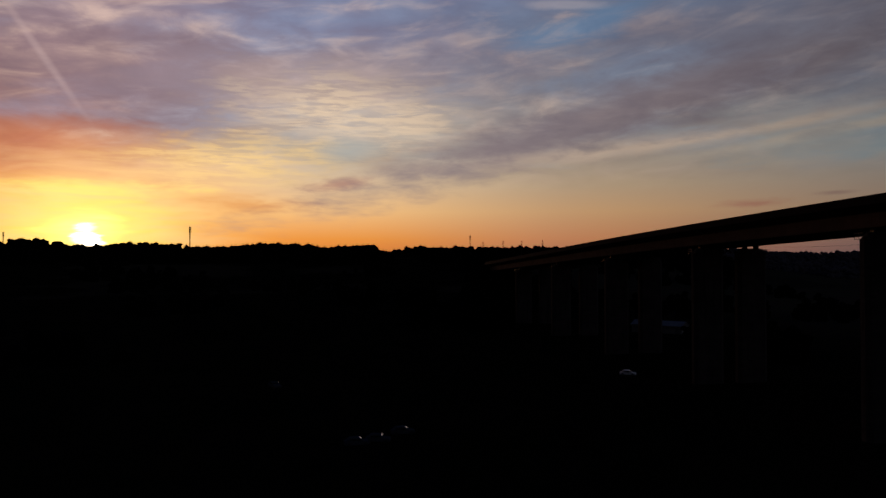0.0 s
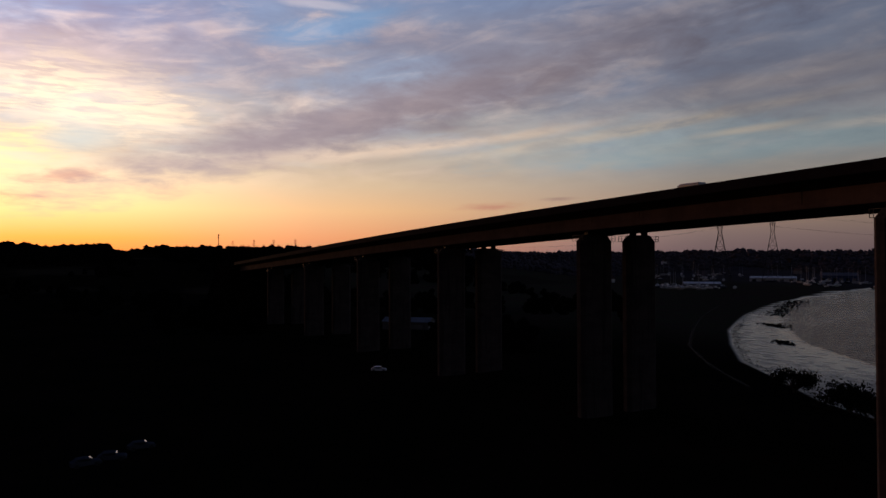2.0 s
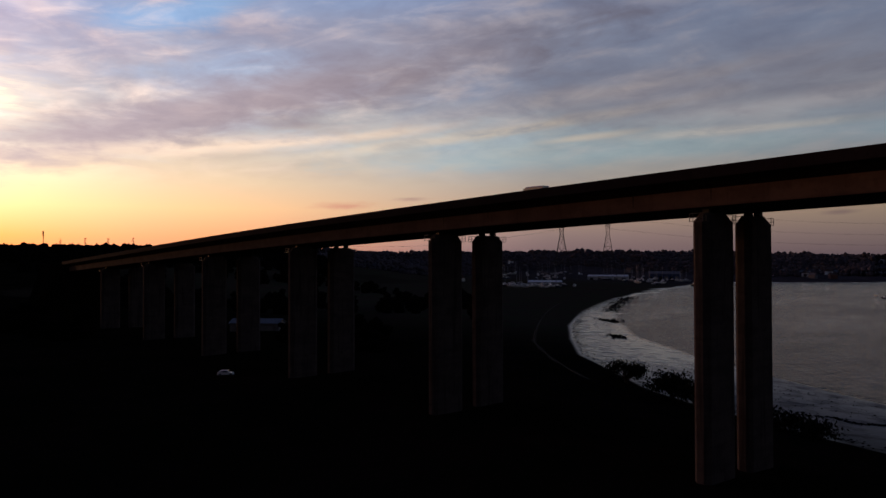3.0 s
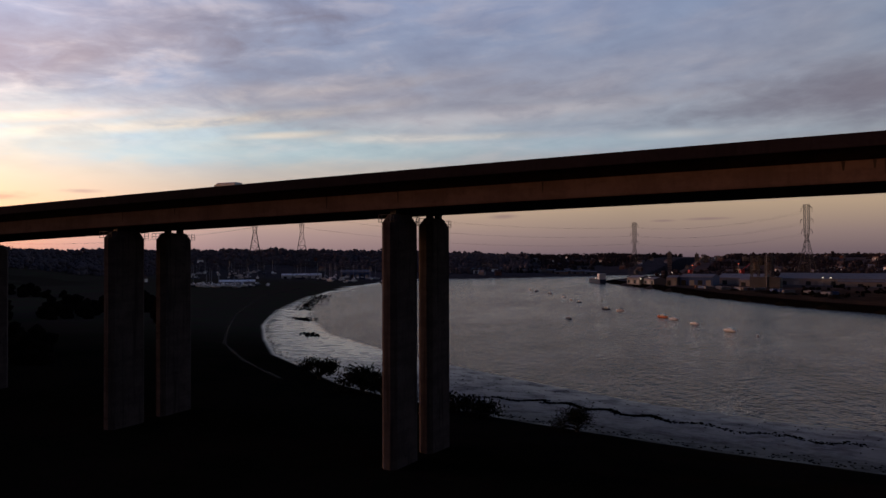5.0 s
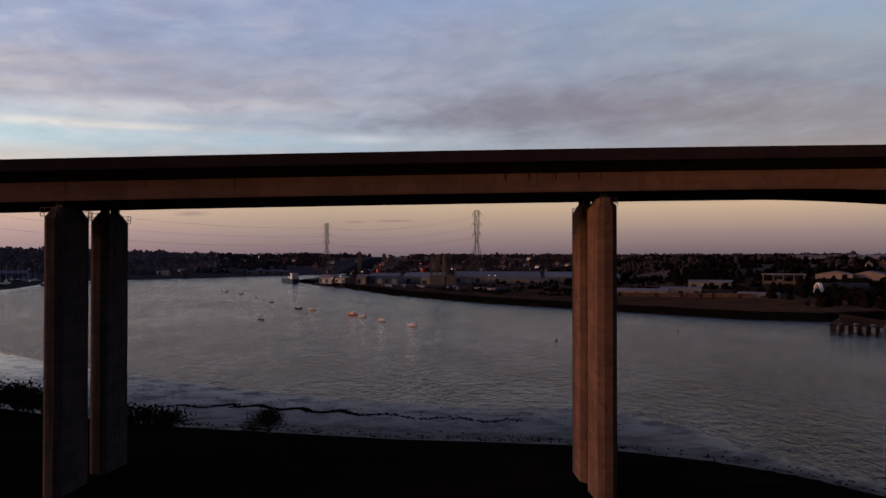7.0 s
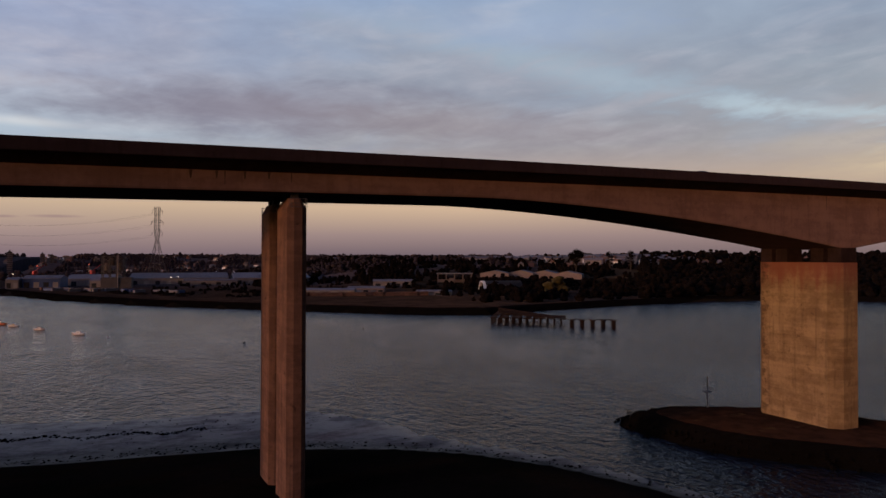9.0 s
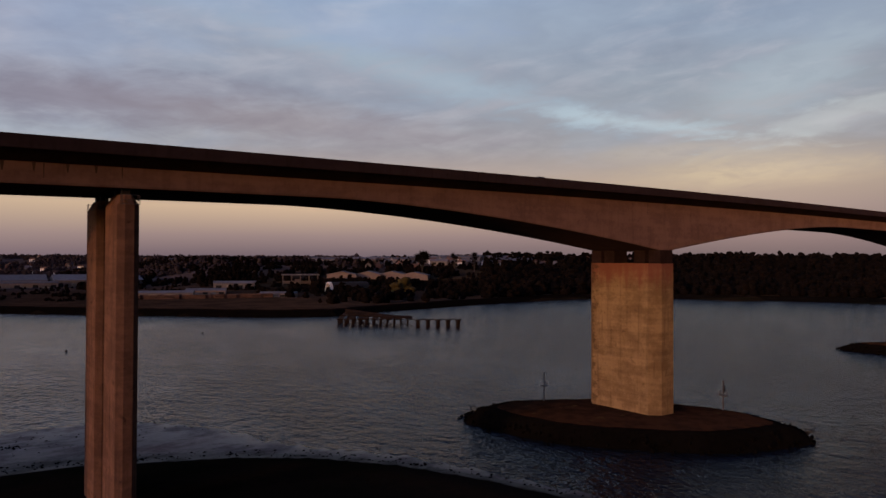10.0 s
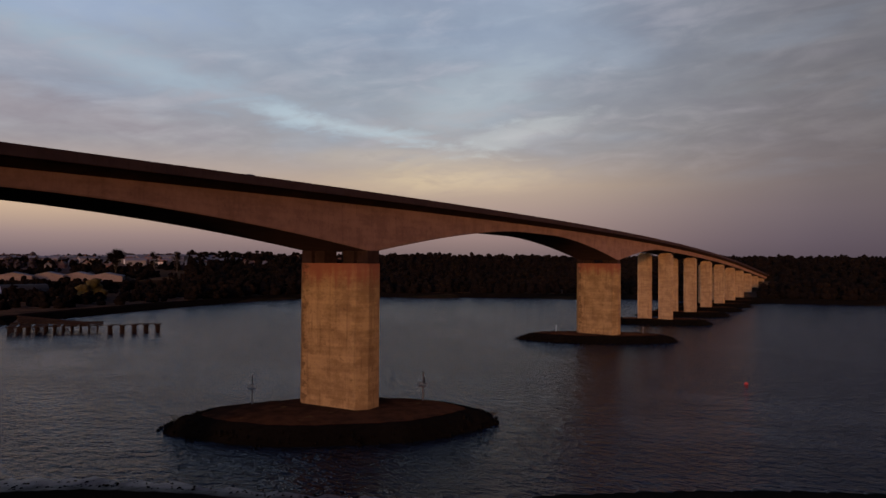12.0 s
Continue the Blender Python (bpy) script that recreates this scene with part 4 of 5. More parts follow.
# ---------------------------------------------------------------- boats
def boat(name, x, y, z, turn, length, paint, label, mast=True, cabin=True, group="moored boats"):
    thing = empty(name, x, y, z, turn, label, "boat", group)
    beam, free = length * 0.32, length * 0.13
    bm = bmesh.new()
    rows = []
    for s, b, sheer, keel in ((-0.5, 0.72, 1.0, 0.1), (-0.3, 0.95, 0.95, -0.4), (0.0, 1.0, 0.98, -0.5), (0.25, 0.80, 1.1, -0.4), (0.42, 0.36, 1.25, 0.0), (0.5, 0.04, 1.35, 0.6)):
        hb = beam / 2 * b
        rows.append([bm.verts.new((s * length, yy, zz)) for yy, zz in ((-hb, free * sheer), (-hb * 0.86, free * 0.3), (0, free * keel), (hb * 0.86, free * 0.3), (hb, free * sheer))])
    for r0, r1 in zip(rows[:-1], rows[1:]):
        for i in range(4):
            bm.faces.new((r0[i], r1[i], r1[i + 1], r0[i + 1]))
        bm.faces.new((r0[4], r1[4], r1[0], r0[0]))
    bm.faces.new(rows[0])
    hull = part("hull", bm, paint, thing)
    if cabin:
        bm = bmesh.new()
        w, l = beam * 0.30, length
        add_prism(bm, [(-0.18 * l, -w), (0.20 * l, -w * 0.8), (0.20 * l, w * 0.8), (-0.18 * l, w)], free * 0.9, free * 1.9, [(-0.16 * l, -w * 0.85), (0.12 * l, -w * 0.7), (0.12 * l, w * 0.7), (-0.16 * l, w * 0.85)])
        cab = part("cabin", bm, WHITE, thing)
        boxed("cabin_window", (-0.12 * l, -w * 0.98, free * 1.3), (0.10 * l, w * 0.98, free * 1.62), PANE, cab)
    if mast:
        rods("mast", [((0.06 * length, 0, free), (0.06 * length, 0, length * (1.25 if length < 9.6 else 1.6)))], 0.07 if length < 9.6 else 0.21, LATTICE if length < 9.6 else MAST, thing, 5)
        rods("boom", [((0.06 * length, 0, free + 1.1), (-0.38 * length, 0, free + 1.1))], 0.11, NAVY, thing, 5, "boom under a dark sail cover")
    return thing


MOORED = [(-246, 761, 7, WHITE, 0), (-228, 725, 9, NAVY, 1), (-201, 685, 8, NAVY, 1), (-172, 630, 8, WHITE, 1), (-155, 591, 6, WHITE, 0), (-141, 563, 7, NAVY, 1), (-105, 495, 9, NAVY, 0), (-93, 483, 8, WHITE, 1),
          (-109, 410, 6, NAVY, 1), (-60, 442, 10, ORANGE, 0), (-52, 428, 8, WHITE, 0), (-38, 403, 8, WHITE, 1), (-19, 372, 9, WHITE, 0)]
rng = random.Random(4)
for bx, by, ln, paint, has_mast in MOORED:
    what = {"navy_paint": "dark blue", "white_paint": "white", "orange_paint": "orange"}[paint.name]
    boat("moored_boat", bx, by, 0.0, 155 + rng.uniform(-14, 14), ln * 0.74, paint, "small " + what + (" sailing boat" if has_mast else " motor boat") + " moored on the open river", bool(has_mast), True)


def buoy(x, y, paint, label, s=1.0):
    thing = empty("mooring_buoy", x, y, 0, 0, label, "buoy", "mooring buoys")
    bm = bmesh.new()
    bmesh.ops.create_uvsphere(bm, u_segments=12, v_segments=8, radius=0.75 * s)
    for v in bm.verts:
        v.co.z = v.co.z * 0.8 + 0.25 * s
    part("float", bm, paint, thing)
    rods("ring_post", [((0, 0, 0.6 * s), (0, 0, 1.5 * s))], 0.10 * s, DARK, thing, 6)


for bx, by, paint, lab in ((47, 308, DARK, "dark round mooring buoy"), (112, 346, DARK, "dark round mooring buoy"), (-129, 592, DARK, "dark round mooring buoy"), (-64, 602, DARK, "dark round mooring buoy"), (-6, 354, WHITE, "small white mooring buoy"), (229, 28, RED, "red round channel buoy on the dark water")):
    buoy(bx, by, paint, lab, 0.72 if paint is not RED else 0.85)


# ---------------------------------------------------------------- power pylons and masts
def pylon(x, y, base, top, turn, wide, arms, label):
    thing = empty("power_pylon", x, y, base, turn, label, "pylon", "power pylons")
    h = top - base
    waist = 0.56
    half = lambda f: wide / 2 * ((1 - f / waist) + 0.15 * (f / waist) if f < waist else 0.15 + 0.10 * min(1.0, (f - waist) / 0.10))
    levels = [0, 0.16, 0.29, 0.40, 0.49, waist, 0.64, 0.72, 0.82, 0.91, 1.0]
    corner = lambda f, i: (half(f) * (1, 1, -1, -1)[i], half(f) * (1, -1, -1, 1)[i], f * h)
    for i in range(4):
        rods("leg", [(corner(a, i), corner(b, i)) for a, b in zip(levels[:-1], levels[1:])], 0.0033 * h, LATTICE, thing, 4)
    for i in range(4):
        j = (i + 1) % 4
        ln = []
        for a, b in zip(levels[:-1], levels[1:]):
            ln += [(corner(a, i), corner(b, j)), (corner(a, j), corner(b, i)), (corner(b, i), corner(b, j))]
        rods("bracing", ln, 0.0015 * h, LATTICE, thing, 3)
    for f, reach in arms:
        ln = []
        for s in (-1, 1):
            tip = (0, s * reach, f * h)
            for sx in (-1, 1):
                ln += [((sx * half(f), s * half(f), f * h - 0.008 * h), tip), ((sx * half(f), s * half(f), f * h + 0.035 * h), tip)]
        rods("cross_arm", ln, 0.0016 * h, LATTICE, thing, 3)
        for s in (-1, 1):
            rods("insulator", [((0, s * reach, f * h), (0, s * reach, f * h - 0.04 * h))], 0.0026 * h, DARK, thing, 4)
    return thing


def along(a, d):
    return d * math.sin(radians(a)), d * math.cos(radians(a))


def height(lift, d):
    return EYE_Z + d * math.tan(radians(lift))


ARMS = ((0.66, 0.068), (0.80, 0.078), (0.95, 0.068))
P = {}
for key, a, d, lift, wide, turn in (("west_a", -39.85, 1090, 4.9, 29, 35), ("west_b", -36.25, 1120, 4.9, 28, 35), ("north", -9.78, 1330, 2.70, 20, 70), ("quay", 2.3, 1010, 3.76, 21, 65)):
    x, y = along(a, d)
    g = float(land([(x, y)])[0])
    t = height(lift, d)
    arms = tuple((f, r * (t - g)) for f, r in ARMS)
    pylon(x, y, g, t, turn, wide, arms, "tall grey lattice power pylon carrying cables over the river")
    P[key] = (x, y, g, t, turn, arms)
for i, (a, lift) in enumerate(((-77.84, 1.56), (-76.24, 1.66), (-74.74, 1.66), (-73.07, 1.70))):
    x, y = along(a, 1900)
    g = float(land([(x, y)])[0])
    t = height(lift, 1900)
    pylon(x, y, g, t, 20, 9, tuple((f, r * 1.3 * (t - g)) for f, r in ARMS), "small far lattice pylon on the wooded ridge")


def wires(k0, k1, sag):
    thing = empty("power_line", 0, 0, 0, 0, "thin dark power cables sagging between two pylons", "cable", "power cables")
    x0, y0, g0, t0, r0, a0 = P[k0]
    x1, y1, g1, t1, r1, a1 = P[k1]
    for (f, ra), (_, rb) in zip(a0, a1):
        for s in (-1, 1):
            A = Vector((x0 - math.sin(radians(r0)) * s * ra, y0 + math.cos(radians(r0)) * s * ra, g0 + (f - 0.04) * (t0 - g0)))
            B = Vector((x1 - math.sin(radians(r1)) * s * rb, y1 + math.cos(radians(r1)) * s * rb, g1 + (f - 0.04) * (t1 - g1)))
            pts = [A.lerp(B, i / 16) - Vector((0, 0, sag * 4 * (i / 16) * (1 - i / 16))) for i in range(17)]
            rods("cable", list(zip(pts[:-1], pts[1:])), 0.07, DARK, thing, 3)


P["far_east"] = (620.0, 980.0, 25.0, 80.0, 60, P["quay"][5])
P["far_west"] = (-1150.0, 700.0, 30.0, 85.0, 35, P["west_a"][5])
wires("west_b", "north", 14)
wires("north", "quay", 10)
wires("west_a", "far_west", 12)
for a, d, lift, r, lab in ((-100.8, 1300, 2.63, 0.9, "tall telecom mast on the wooded ridge"), (-78.89, 1700, 2.08, 0.8, "thin radio mast beyond the trees"), (-113.0, 1350, 2.0, 0.6, "thin far mast beyond the trees")):
    x, y = along(a, d)
    g = float(land([(x, y)])[0])
    t = height(lift, d)
    mast = empty("radio_mast", x, y, g, 0, lab, "mast", "masts on the ridge")
    rods("pole", [((0, 0, 0), (0, 0, t - g))], r, LATTICE, mast, 6)
    for f in (0.80, 0.88, 0.95):
        rods("antenna", [((math.cos(q) * r * 1.8, math.sin(q) * r * 1.8, (t - g) * f), (math.cos(q) * r * 1.8, math.sin(q) * r * 1.8, (t - g) * f + 3)) for q in (0, 2.1, 4.2)], r * 0.6, LATTICE, mast, 4)


# ---------------------------------------------------------------- old timber jetty
def jetty():
    thing = empty("timber_jetty", 0, 0, 0, 0, "derelict timber jetty on dark piles in the river", "jetty")
    deck_a, deck_b = Vector((172, 322, 0)) * 1.065, Vector((204, 300, 0)) * 1.065
    ax = (deck_b - deck_a).normalized()
    out = Vector((-ax.y, ax.x, 0))
    rng = random.Random(9)
    L = (deck_b - deck_a).length
    # planked deck of the landing stage, raked towards the bank
    for i in range(22):
        if i % 7 in (2, 5):
            continue
        f = i / 22
        p0 = deck_a + ax * (L * f)
        w = L / 22 * 0.86
        reach = 46 - 34 * f
        bm = bmesh.new()
        z0, z1 = 3.5 + rng.uniform(-0.06, 0.06), 4.1 - 0.4 * f + rng.uniform(-0.4, 0.4)
        quad = [p0, p0 + ax * w, p0 + ax * w + out * reach, p0 + out * reach]
        lo = [bm.verts.new((q.x, q.y, (z0 if k < 2 else z1) - 0.18)) for k, q in enumerate(quad)]
        hi = [bm.verts.new((q.x, q.y, (z0 if k < 2 else z1))) for k, q in enumerate(quad)]
        for k in range(4):
            bm.faces.new((lo[k], lo[(k + 1) % 4], hi[(k + 1) % 4], hi[k]))
        bm.faces.new(lo[::-1])
        bm.faces.new(hi)
        part("deck_plank", bm, TIMBER, thing)
    # long beams left lying aslant where the deck has come apart
    for i in range(9):
        f = i / 9
        p = deck_a + ax * (1.5 + 3.0 * f) + out * (34 - 28 * f)
        q = deck_a + ax * (L * rng.uniform(0.78, 1.02)) + out * (9 - 8 * f)
        rods("loose_beam", [((p.x, p.y, 6.6 - 1.6 * f + rng.uniform(-0.2, 0.2)), (q.x, q.y, 4.3))], 0.30, TIMBER, thing, 5)
    for r in range(4):
        for i in range(11):
            p = deck_a + ax * (L * (i + 0.3) / 11) + out * (r * 6.5 + rng.uniform(-0.3, 0.3))
            rods("jetty_post", [((p.x, p.y, -2.5), (p.x, p.y, 3.42 + r * 0.3))], 0.34, TIMBER, thing, 7)
    for i in (0, 3, 6, 9):
        p, q = deck_a + ax * (L * (i + 0.3) / 11), deck_a + ax * (L * (i + 1.3) / 11)
        rods("cross_brace", [((p.x, p.y, 0.4), (q.x, q.y, 3.3)), ((q.x, q.y, 0.4), (p.x, p.y, 3.3))], 0.16, TIMBER, thing, 5)
    for k in (0.0, 1.0):
        p, q = deck_a + out * (k * 18), deck_b + out * (k * 16)
        rods("edge_beam", [((p.x, p.y, 3.75 + k * 0.6), (q.x, q.y, 3.75 + k * 0.3))], 0.25, TIMBER, thing, 5)
    # row of dolphins beyond the stage, joined by a walkway
    a, b = Vector((201, 292, 0)) * 1.065, Vector((220, 279, 0)) * 1.065
    for i in range(5):
        c = a.lerp(b, (i + 0.15) / 4.6)
        for dx, dy in ((-0.65, -0.5), (0.65, 0.5), (-0.4, 0.9), (0.5, -0.9)):
            rods("dolphin_post", [((c.x + dx, c.y + dy, -2.5), (c.x + dx * 0.8, c.y + dy * 0.8, 3.7))], 0.36, TIMBER, thing, 7)
        boxed("dolphin_cap", (c.x - 1.1, c.y - 1.2, 3.68), (c.x + 1.1, c.y + 1.2, 4.15), TIMBER, thing, 0.05)
    rods("walkway_rail", [((deck_b.x, deck_b.y, 3.9), (a.x, a.y, 4.0)), ((a.x, a.y, 4.6), (b.x, b.y, 4.6)), ((a.x, a.y, 4.2), (b.x, b.y, 4.2))], 0.12, TIMBER, thing, 5)
    ln = []
    for i in range(12):
        p = deck_a.lerp(deck_b, i / 11)
        ln.append(((p.x, p.y, 3.5), (p.x, p.y, 4.4)))
    for p, q in ln:
        rods("stage_rail_post", [(p, q)], 0.09, TIMBER, thing, 4)


jetty()


# ---------------------------------------------------------------- sheds, houses and other buildings
def shed(name, x, y, turn, length, width, eaves, ridge, wall, roof, label, doors=3, base=None, category="shed"):
    g = float(land([(x, y)])[0]) if base is None else base
    thing = empty(name, x, y, g, turn, label, category)
    l, w = length / 2, width / 2
    boxed("wall", (-l, -w, -1.5), (l, w, eaves), wall, thing)
    bm = bmesh.new()
    sec = [(-w - 0.5, eaves - 0.2), (0, ridge), (w + 0.5, eaves - 0.2), (w + 0.5, eaves + 0.15), (0, ridge + 0.35), (-w - 0.5, eaves + 0.15)]
    rows = [[bm.verts.new((sx, yy, zz)) for yy, zz in sec] for sx in (-l - 0.4, l + 0.4)]
    for i in range(6):
        bm.faces.new((rows[0][i], rows[1][i], rows[1][(i + 1) % 6], rows[0][(i + 1) % 6]))
    bm.faces.new(rows[0][::-1])
    bm.faces.new(rows[1])
    part("roof", bm, roof, thing)
    for sx in (-l + 0.01, l - 0.31):
        bm = bmesh.new()
        tri = [(-w, eaves), (w, eaves), (0, ridge - 0.05)]
        va = [bm.verts.new((sx, yy, zz)) for yy, zz in tri]
        vb = [bm.verts.new((sx + 0.3, yy, zz)) for yy, zz in tri]
        bm.faces.new(va[::-1])
        bm.faces.new(vb)
        for i in range(3):
            bm.faces.new((va[i], va[(i + 1) % 3], vb[(i + 1) % 3], vb[i]))
        part("gable", bm, wall, thing)
    for i in range(doors):
        cx = -l + length * (i + 0.5) / doors
        dw = min(2.6, length / doors * 0.32)
        boxed("roller_door", (cx - dw, -w - 0.12, 0), (cx + dw, -w + 0.1, eaves * 0.62), STEEL if i % 2 else PANE, thing)
    return thing


shed("warehouse", -150, 905, -50, 30, 18, 7, 9.5, CREAM, GREY_ROOF, "low cream quayside warehouse with a grey roof", 4)
shed("warehouse", -128, 880, -55, 26, 16, 6, 8, GREY_WALL, GREY_ROOF, "small grey quayside warehouse", 3)
shed("warehouse", -103, 862, -8, 12, 26, 9, 11, CREAM, GREY_ROOF, "pale gabled warehouse beside the blue one", 2)
shed("blue_warehouse", -76, 868, -8, 36, 36, 9.5, 12.5, BLUE, GREY_ROOF, "large bright blue clad warehouse on the quay", 4)
shed("warehouse", -30, 925, -8, 50, 60, 8, 12, GREY_WALL, GREY_ROOF, "grey clad warehouse with a shallow roof", 3)
shed("warehouse", -22, 850, -20, 18, 14, 7, 9.5, CREAM, GREY_ROOF, "small cream store on the quay", 2)
shed("long_shed", 66, 950, -5, 112, 84, 7.5, 13, GREY_WALL, GREY_ROOF, "long pale grey storage shed behind the quay", 9)
shed("long_shed", 172, 925, -5, 92, 84, 7.5, 13, GREY_WALL, GREY_ROOF, "long grey storage shed with a broad roof", 7)
shed("long_shed", 95, 880, -5, 60, 14, 5, 6.5, CREAM, GREY_ROOF, "low cream store in front of the sheds", 7)
shed("low_shed", 172, 628, -22, 44, 18, 3.4, 4.8, GREY_WALL, GREY_ROOF, "low flat grey shed on the river bank", 6)
shed("low_shed", 210, 640, -22, 34, 20, 3.8, 5.2, PINK_WALL, GREY_ROOF, "low pinkish store on the river bank", 5)
shed("low_shed", 255, 690, -22, 40, 16, 6.0, 7.6, GREY_WALL, GREY_ROOF, "low grey works building", 4)
shed("low_shed", 245, 560, -30, 30, 8, 3.0, 4.0, CREAM, GREY_ROOF, "low pale shed beside the scrub", 4)
rngb = random.Random(12)
for a, d, ln, wd, ea in ((28.6, 850, 34, 30, 6), (30.7, 865, 30, 34, 6.5), (32.6, 870, 30, 34, 6.5), (34.4, 860, 34, 34, 6.5)):
    x, y = along(a, d)
    shed("factory_unit", x, y, -a + 84, wd, ln, ea - 1.5, ea + 2, PALE_WALL, GREY_ROOF, "pale gabled factory unit with a shallow roof among trees", 2)
for i in range(12):
    a = 26.5 + i * 1.35 + rngb.uniform(-0.3, 0.3)
    x, y = along(a, rngb.uniform(1080, 1230))
    shed("estate_unit", x, y, -a + rngb.uniform(-25, 25), rngb.uniform(26, 44), 18, 7, 9.5, CREAM, GREY_ROOF, "pale roofed unit on the far trading estate", 2)
for i in range(10):
    a = 35.5 + i * 0.85
    x, y = along(a, rngb.uniform(1000, 1120))
    shed("estate_unit", x, y, -a + rngb.uniform(-15, 15), 26, 18, 6, 8.5, CREAM, GREY_ROOF, "pale unit with a grey roof on the far estate", 2)

for i in range(18):
    a = -23.5 + i * 0.62 + rngb.uniform(-0.2, 0.2)
    d = rngb.uniform(1370, 1450)
    x, y = along(a, d)
    if inside(np.array([(x, y)]), WEST)[0]:
        shed("waterside_shed", x, y, -a + rngb.uniform(-20, 20), rngb.uniform(10, 26), 10, 4.0, 5.6, rngb.choice((CREAM, GREY_WALL, PINK_WALL)), GREY_ROOF, "small pale shed on the far waterfront", 2)


def tower_block(x, y, turn, wide, tall, wall, label, floors):
    g = float(land([(x, y)])[0])
    thing = empty("tower_block", x, y, g, turn, label, "tower block", "tower blocks")
    w = wide / 2
    body = boxed("wall", (-w, -w * 0.8, -2), (w, w * 0.8, tall), wall, thing)
    for f in range(floors):
        zz = tall * (f + 0.35) / floors
        for c in range(4):
            cx = -w + wide * (c + 0.5) / 4
            boxed("window", (cx - wide * 0.08, -w * 0.8 - 0.08, zz), (cx + wide * 0.08, -w * 0.8 + 0.05, zz + tall / floors * 0.45), PANE, body)
    boxed("roof_plant", (-w * 0.4, -w * 0.3, tall), (w * 0.3, w * 0.4, tall + 3), GREY_WALL, thing)


for a, d, lift, wide, n, wall in ((-7.18, 1700, 0.36, 10, 12, FLATS), (-5.2, 1750, 0.22, 9, 11, FLATS), (-4.6, 1820, 0.12, 8, 10, FLATS), (-3.6, 1900, 0.0, 18, 7, FLATS), (-1.8, 1850, -0.05, 16, 7, FLATS), (-13.0, 1950, -0.15, 16, 7, FLATS)):
    x, y = along(a, d)
    g = float(land([(x, y)])[0])
    tower_block(x, y, -a, wide, height(lift, d) - g, wall, "pale block of flats far off in the town", n)


def process_tower():
    x, y = -7, 832
    g = float(land([(x, y)])[0])
    thing = empty("process_tower", x, y, g, -8, "tall rusty open framed plant tower over a grey shed", "plant tower")
    boxed("plant_shed", (-14, -7, -1), (16, 8, 11), LATTICE, thing, label="dull grey base building")
    for cx in (-13, -6, 1, 8):
        for cy in (-5, 5):
            boxed("frame_post", (cx - 0.5, cy - 0.5, 0), (cx + 0.5, cy + 0.5, 33), LATTICE, thing)
    for zz in (18, 23, 28, 33):
        boxed("floor_stage", (-14, -6, zz), (9, 6, zz + 0.6), LATTICE, thing)
    for zz in (13, 18, 23, 28):
        rods("frame_brace", [((-13, -5, zz), (-6, -5, zz + 5)), ((-6, -5, zz), (-13, -5, zz + 5)), ((1, -5, zz), (8, -5, zz + 5)), ((8, -5, zz), (1, -5, zz + 5))], 0.35, FRAME, thing, 4)
    for cx, cz in ((-9, 18.6), (4, 18.6), (-3, 23.6)):
        bm = bmesh.new()
        bmesh.ops.create_cone(bm, cap_ends=True, segments=12, radius1=2.2, radius2=2.2, depth=8, matrix=Matrix.Translation((cx, 0, cz + 4)))
        part("vessel", bm, FRAME, thing)
    rods("flue", [((3, -7.5, 0), (3, -7.5, 36))], 0.6, GREY_WALL, thing, 8)


process_tower()


def coaster():
    x, y = -228, 1010
    thing = empty("cargo_ship", x, y, 0, 118, "small cargo ship with a white bridge at the quay end", "ship")
    bm = bmesh.new()
    rows = []
    for s, b, t in ((-34, 4.6, 5.5), (-20, 5.6, 5.2), (16, 5.6, 5.2), (28, 3.6, 6.4), (35, 0.3, 7.6)):
        rows.append([bm.verts.new(c) for c in ((s, -b, t), (s, -b * 0.85, -1.5), (s, b * 0.85, -1.5), (s, b, t))])
    for r0, r1 in zip(rows[:-1], rows[1:]):
        for i in range(4):
            bm.faces.new((r0[i], r1[i], r1[(i + 1) % 4], r0[(i + 1) % 4]))
    bm.faces.new(rows[0])
    bm.faces.new(rows[-1][::-1])
    part("hull", bm, NAVY, thing)
    boxed("bridge_house", (-32, -4.6, 5.5), (-22, 4.6, 13.5), WHITE, thing, 0.1)
    boxed("bridge_window", (-21.98, -4.0, 11.4), (-21.9, 4.0, 12.6), PANE, thing)
    boxed("hatch_cover", (-19, -4.2, 5.2), (15, 4.2, 6.6), GREY_WALL, thing)
    rods("mast", [((22, 0, 5), (22, 0, 15))], 0.3, STEEL, thing, 6)


coaster()


def quay_crane(x, y, tall, paint, label):
    g = float(land([(x, y)])[0])
    thing = empty("quay_crane", x, y, g, 30, label, "crane", "cranes on the quay")
    for dx in (-3, 3):
        for dy in (-3, 3):
            rods("leg", [((dx, dy, 0), (dx * 0.5, dy * 0.5, tall * 0.5))], 0.4, paint, thing, 4)
    boxed("cab", (-2.4, -2.4, tall * 0.5), (2.4, 2.4, tall * 0.5 + 4), paint, thing, 0.1)
    rods("jib", [((0, 0, tall * 0.5 + 3), (tall * 0.5, 0, tall)), ((0, 0, tall * 0.5 + 4), (tall * 0.5, 0, tall))], 0.3, paint, thing, 4)


quay_crane(-95, 960, 24, RED, "red dockside crane above the sheds")
quay_crane(-35, 985, 24, RED, "red dockside crane above the sheds")
quay_crane(-170, 1000, 20, LATTICE, "dark dockside crane near the quay end")


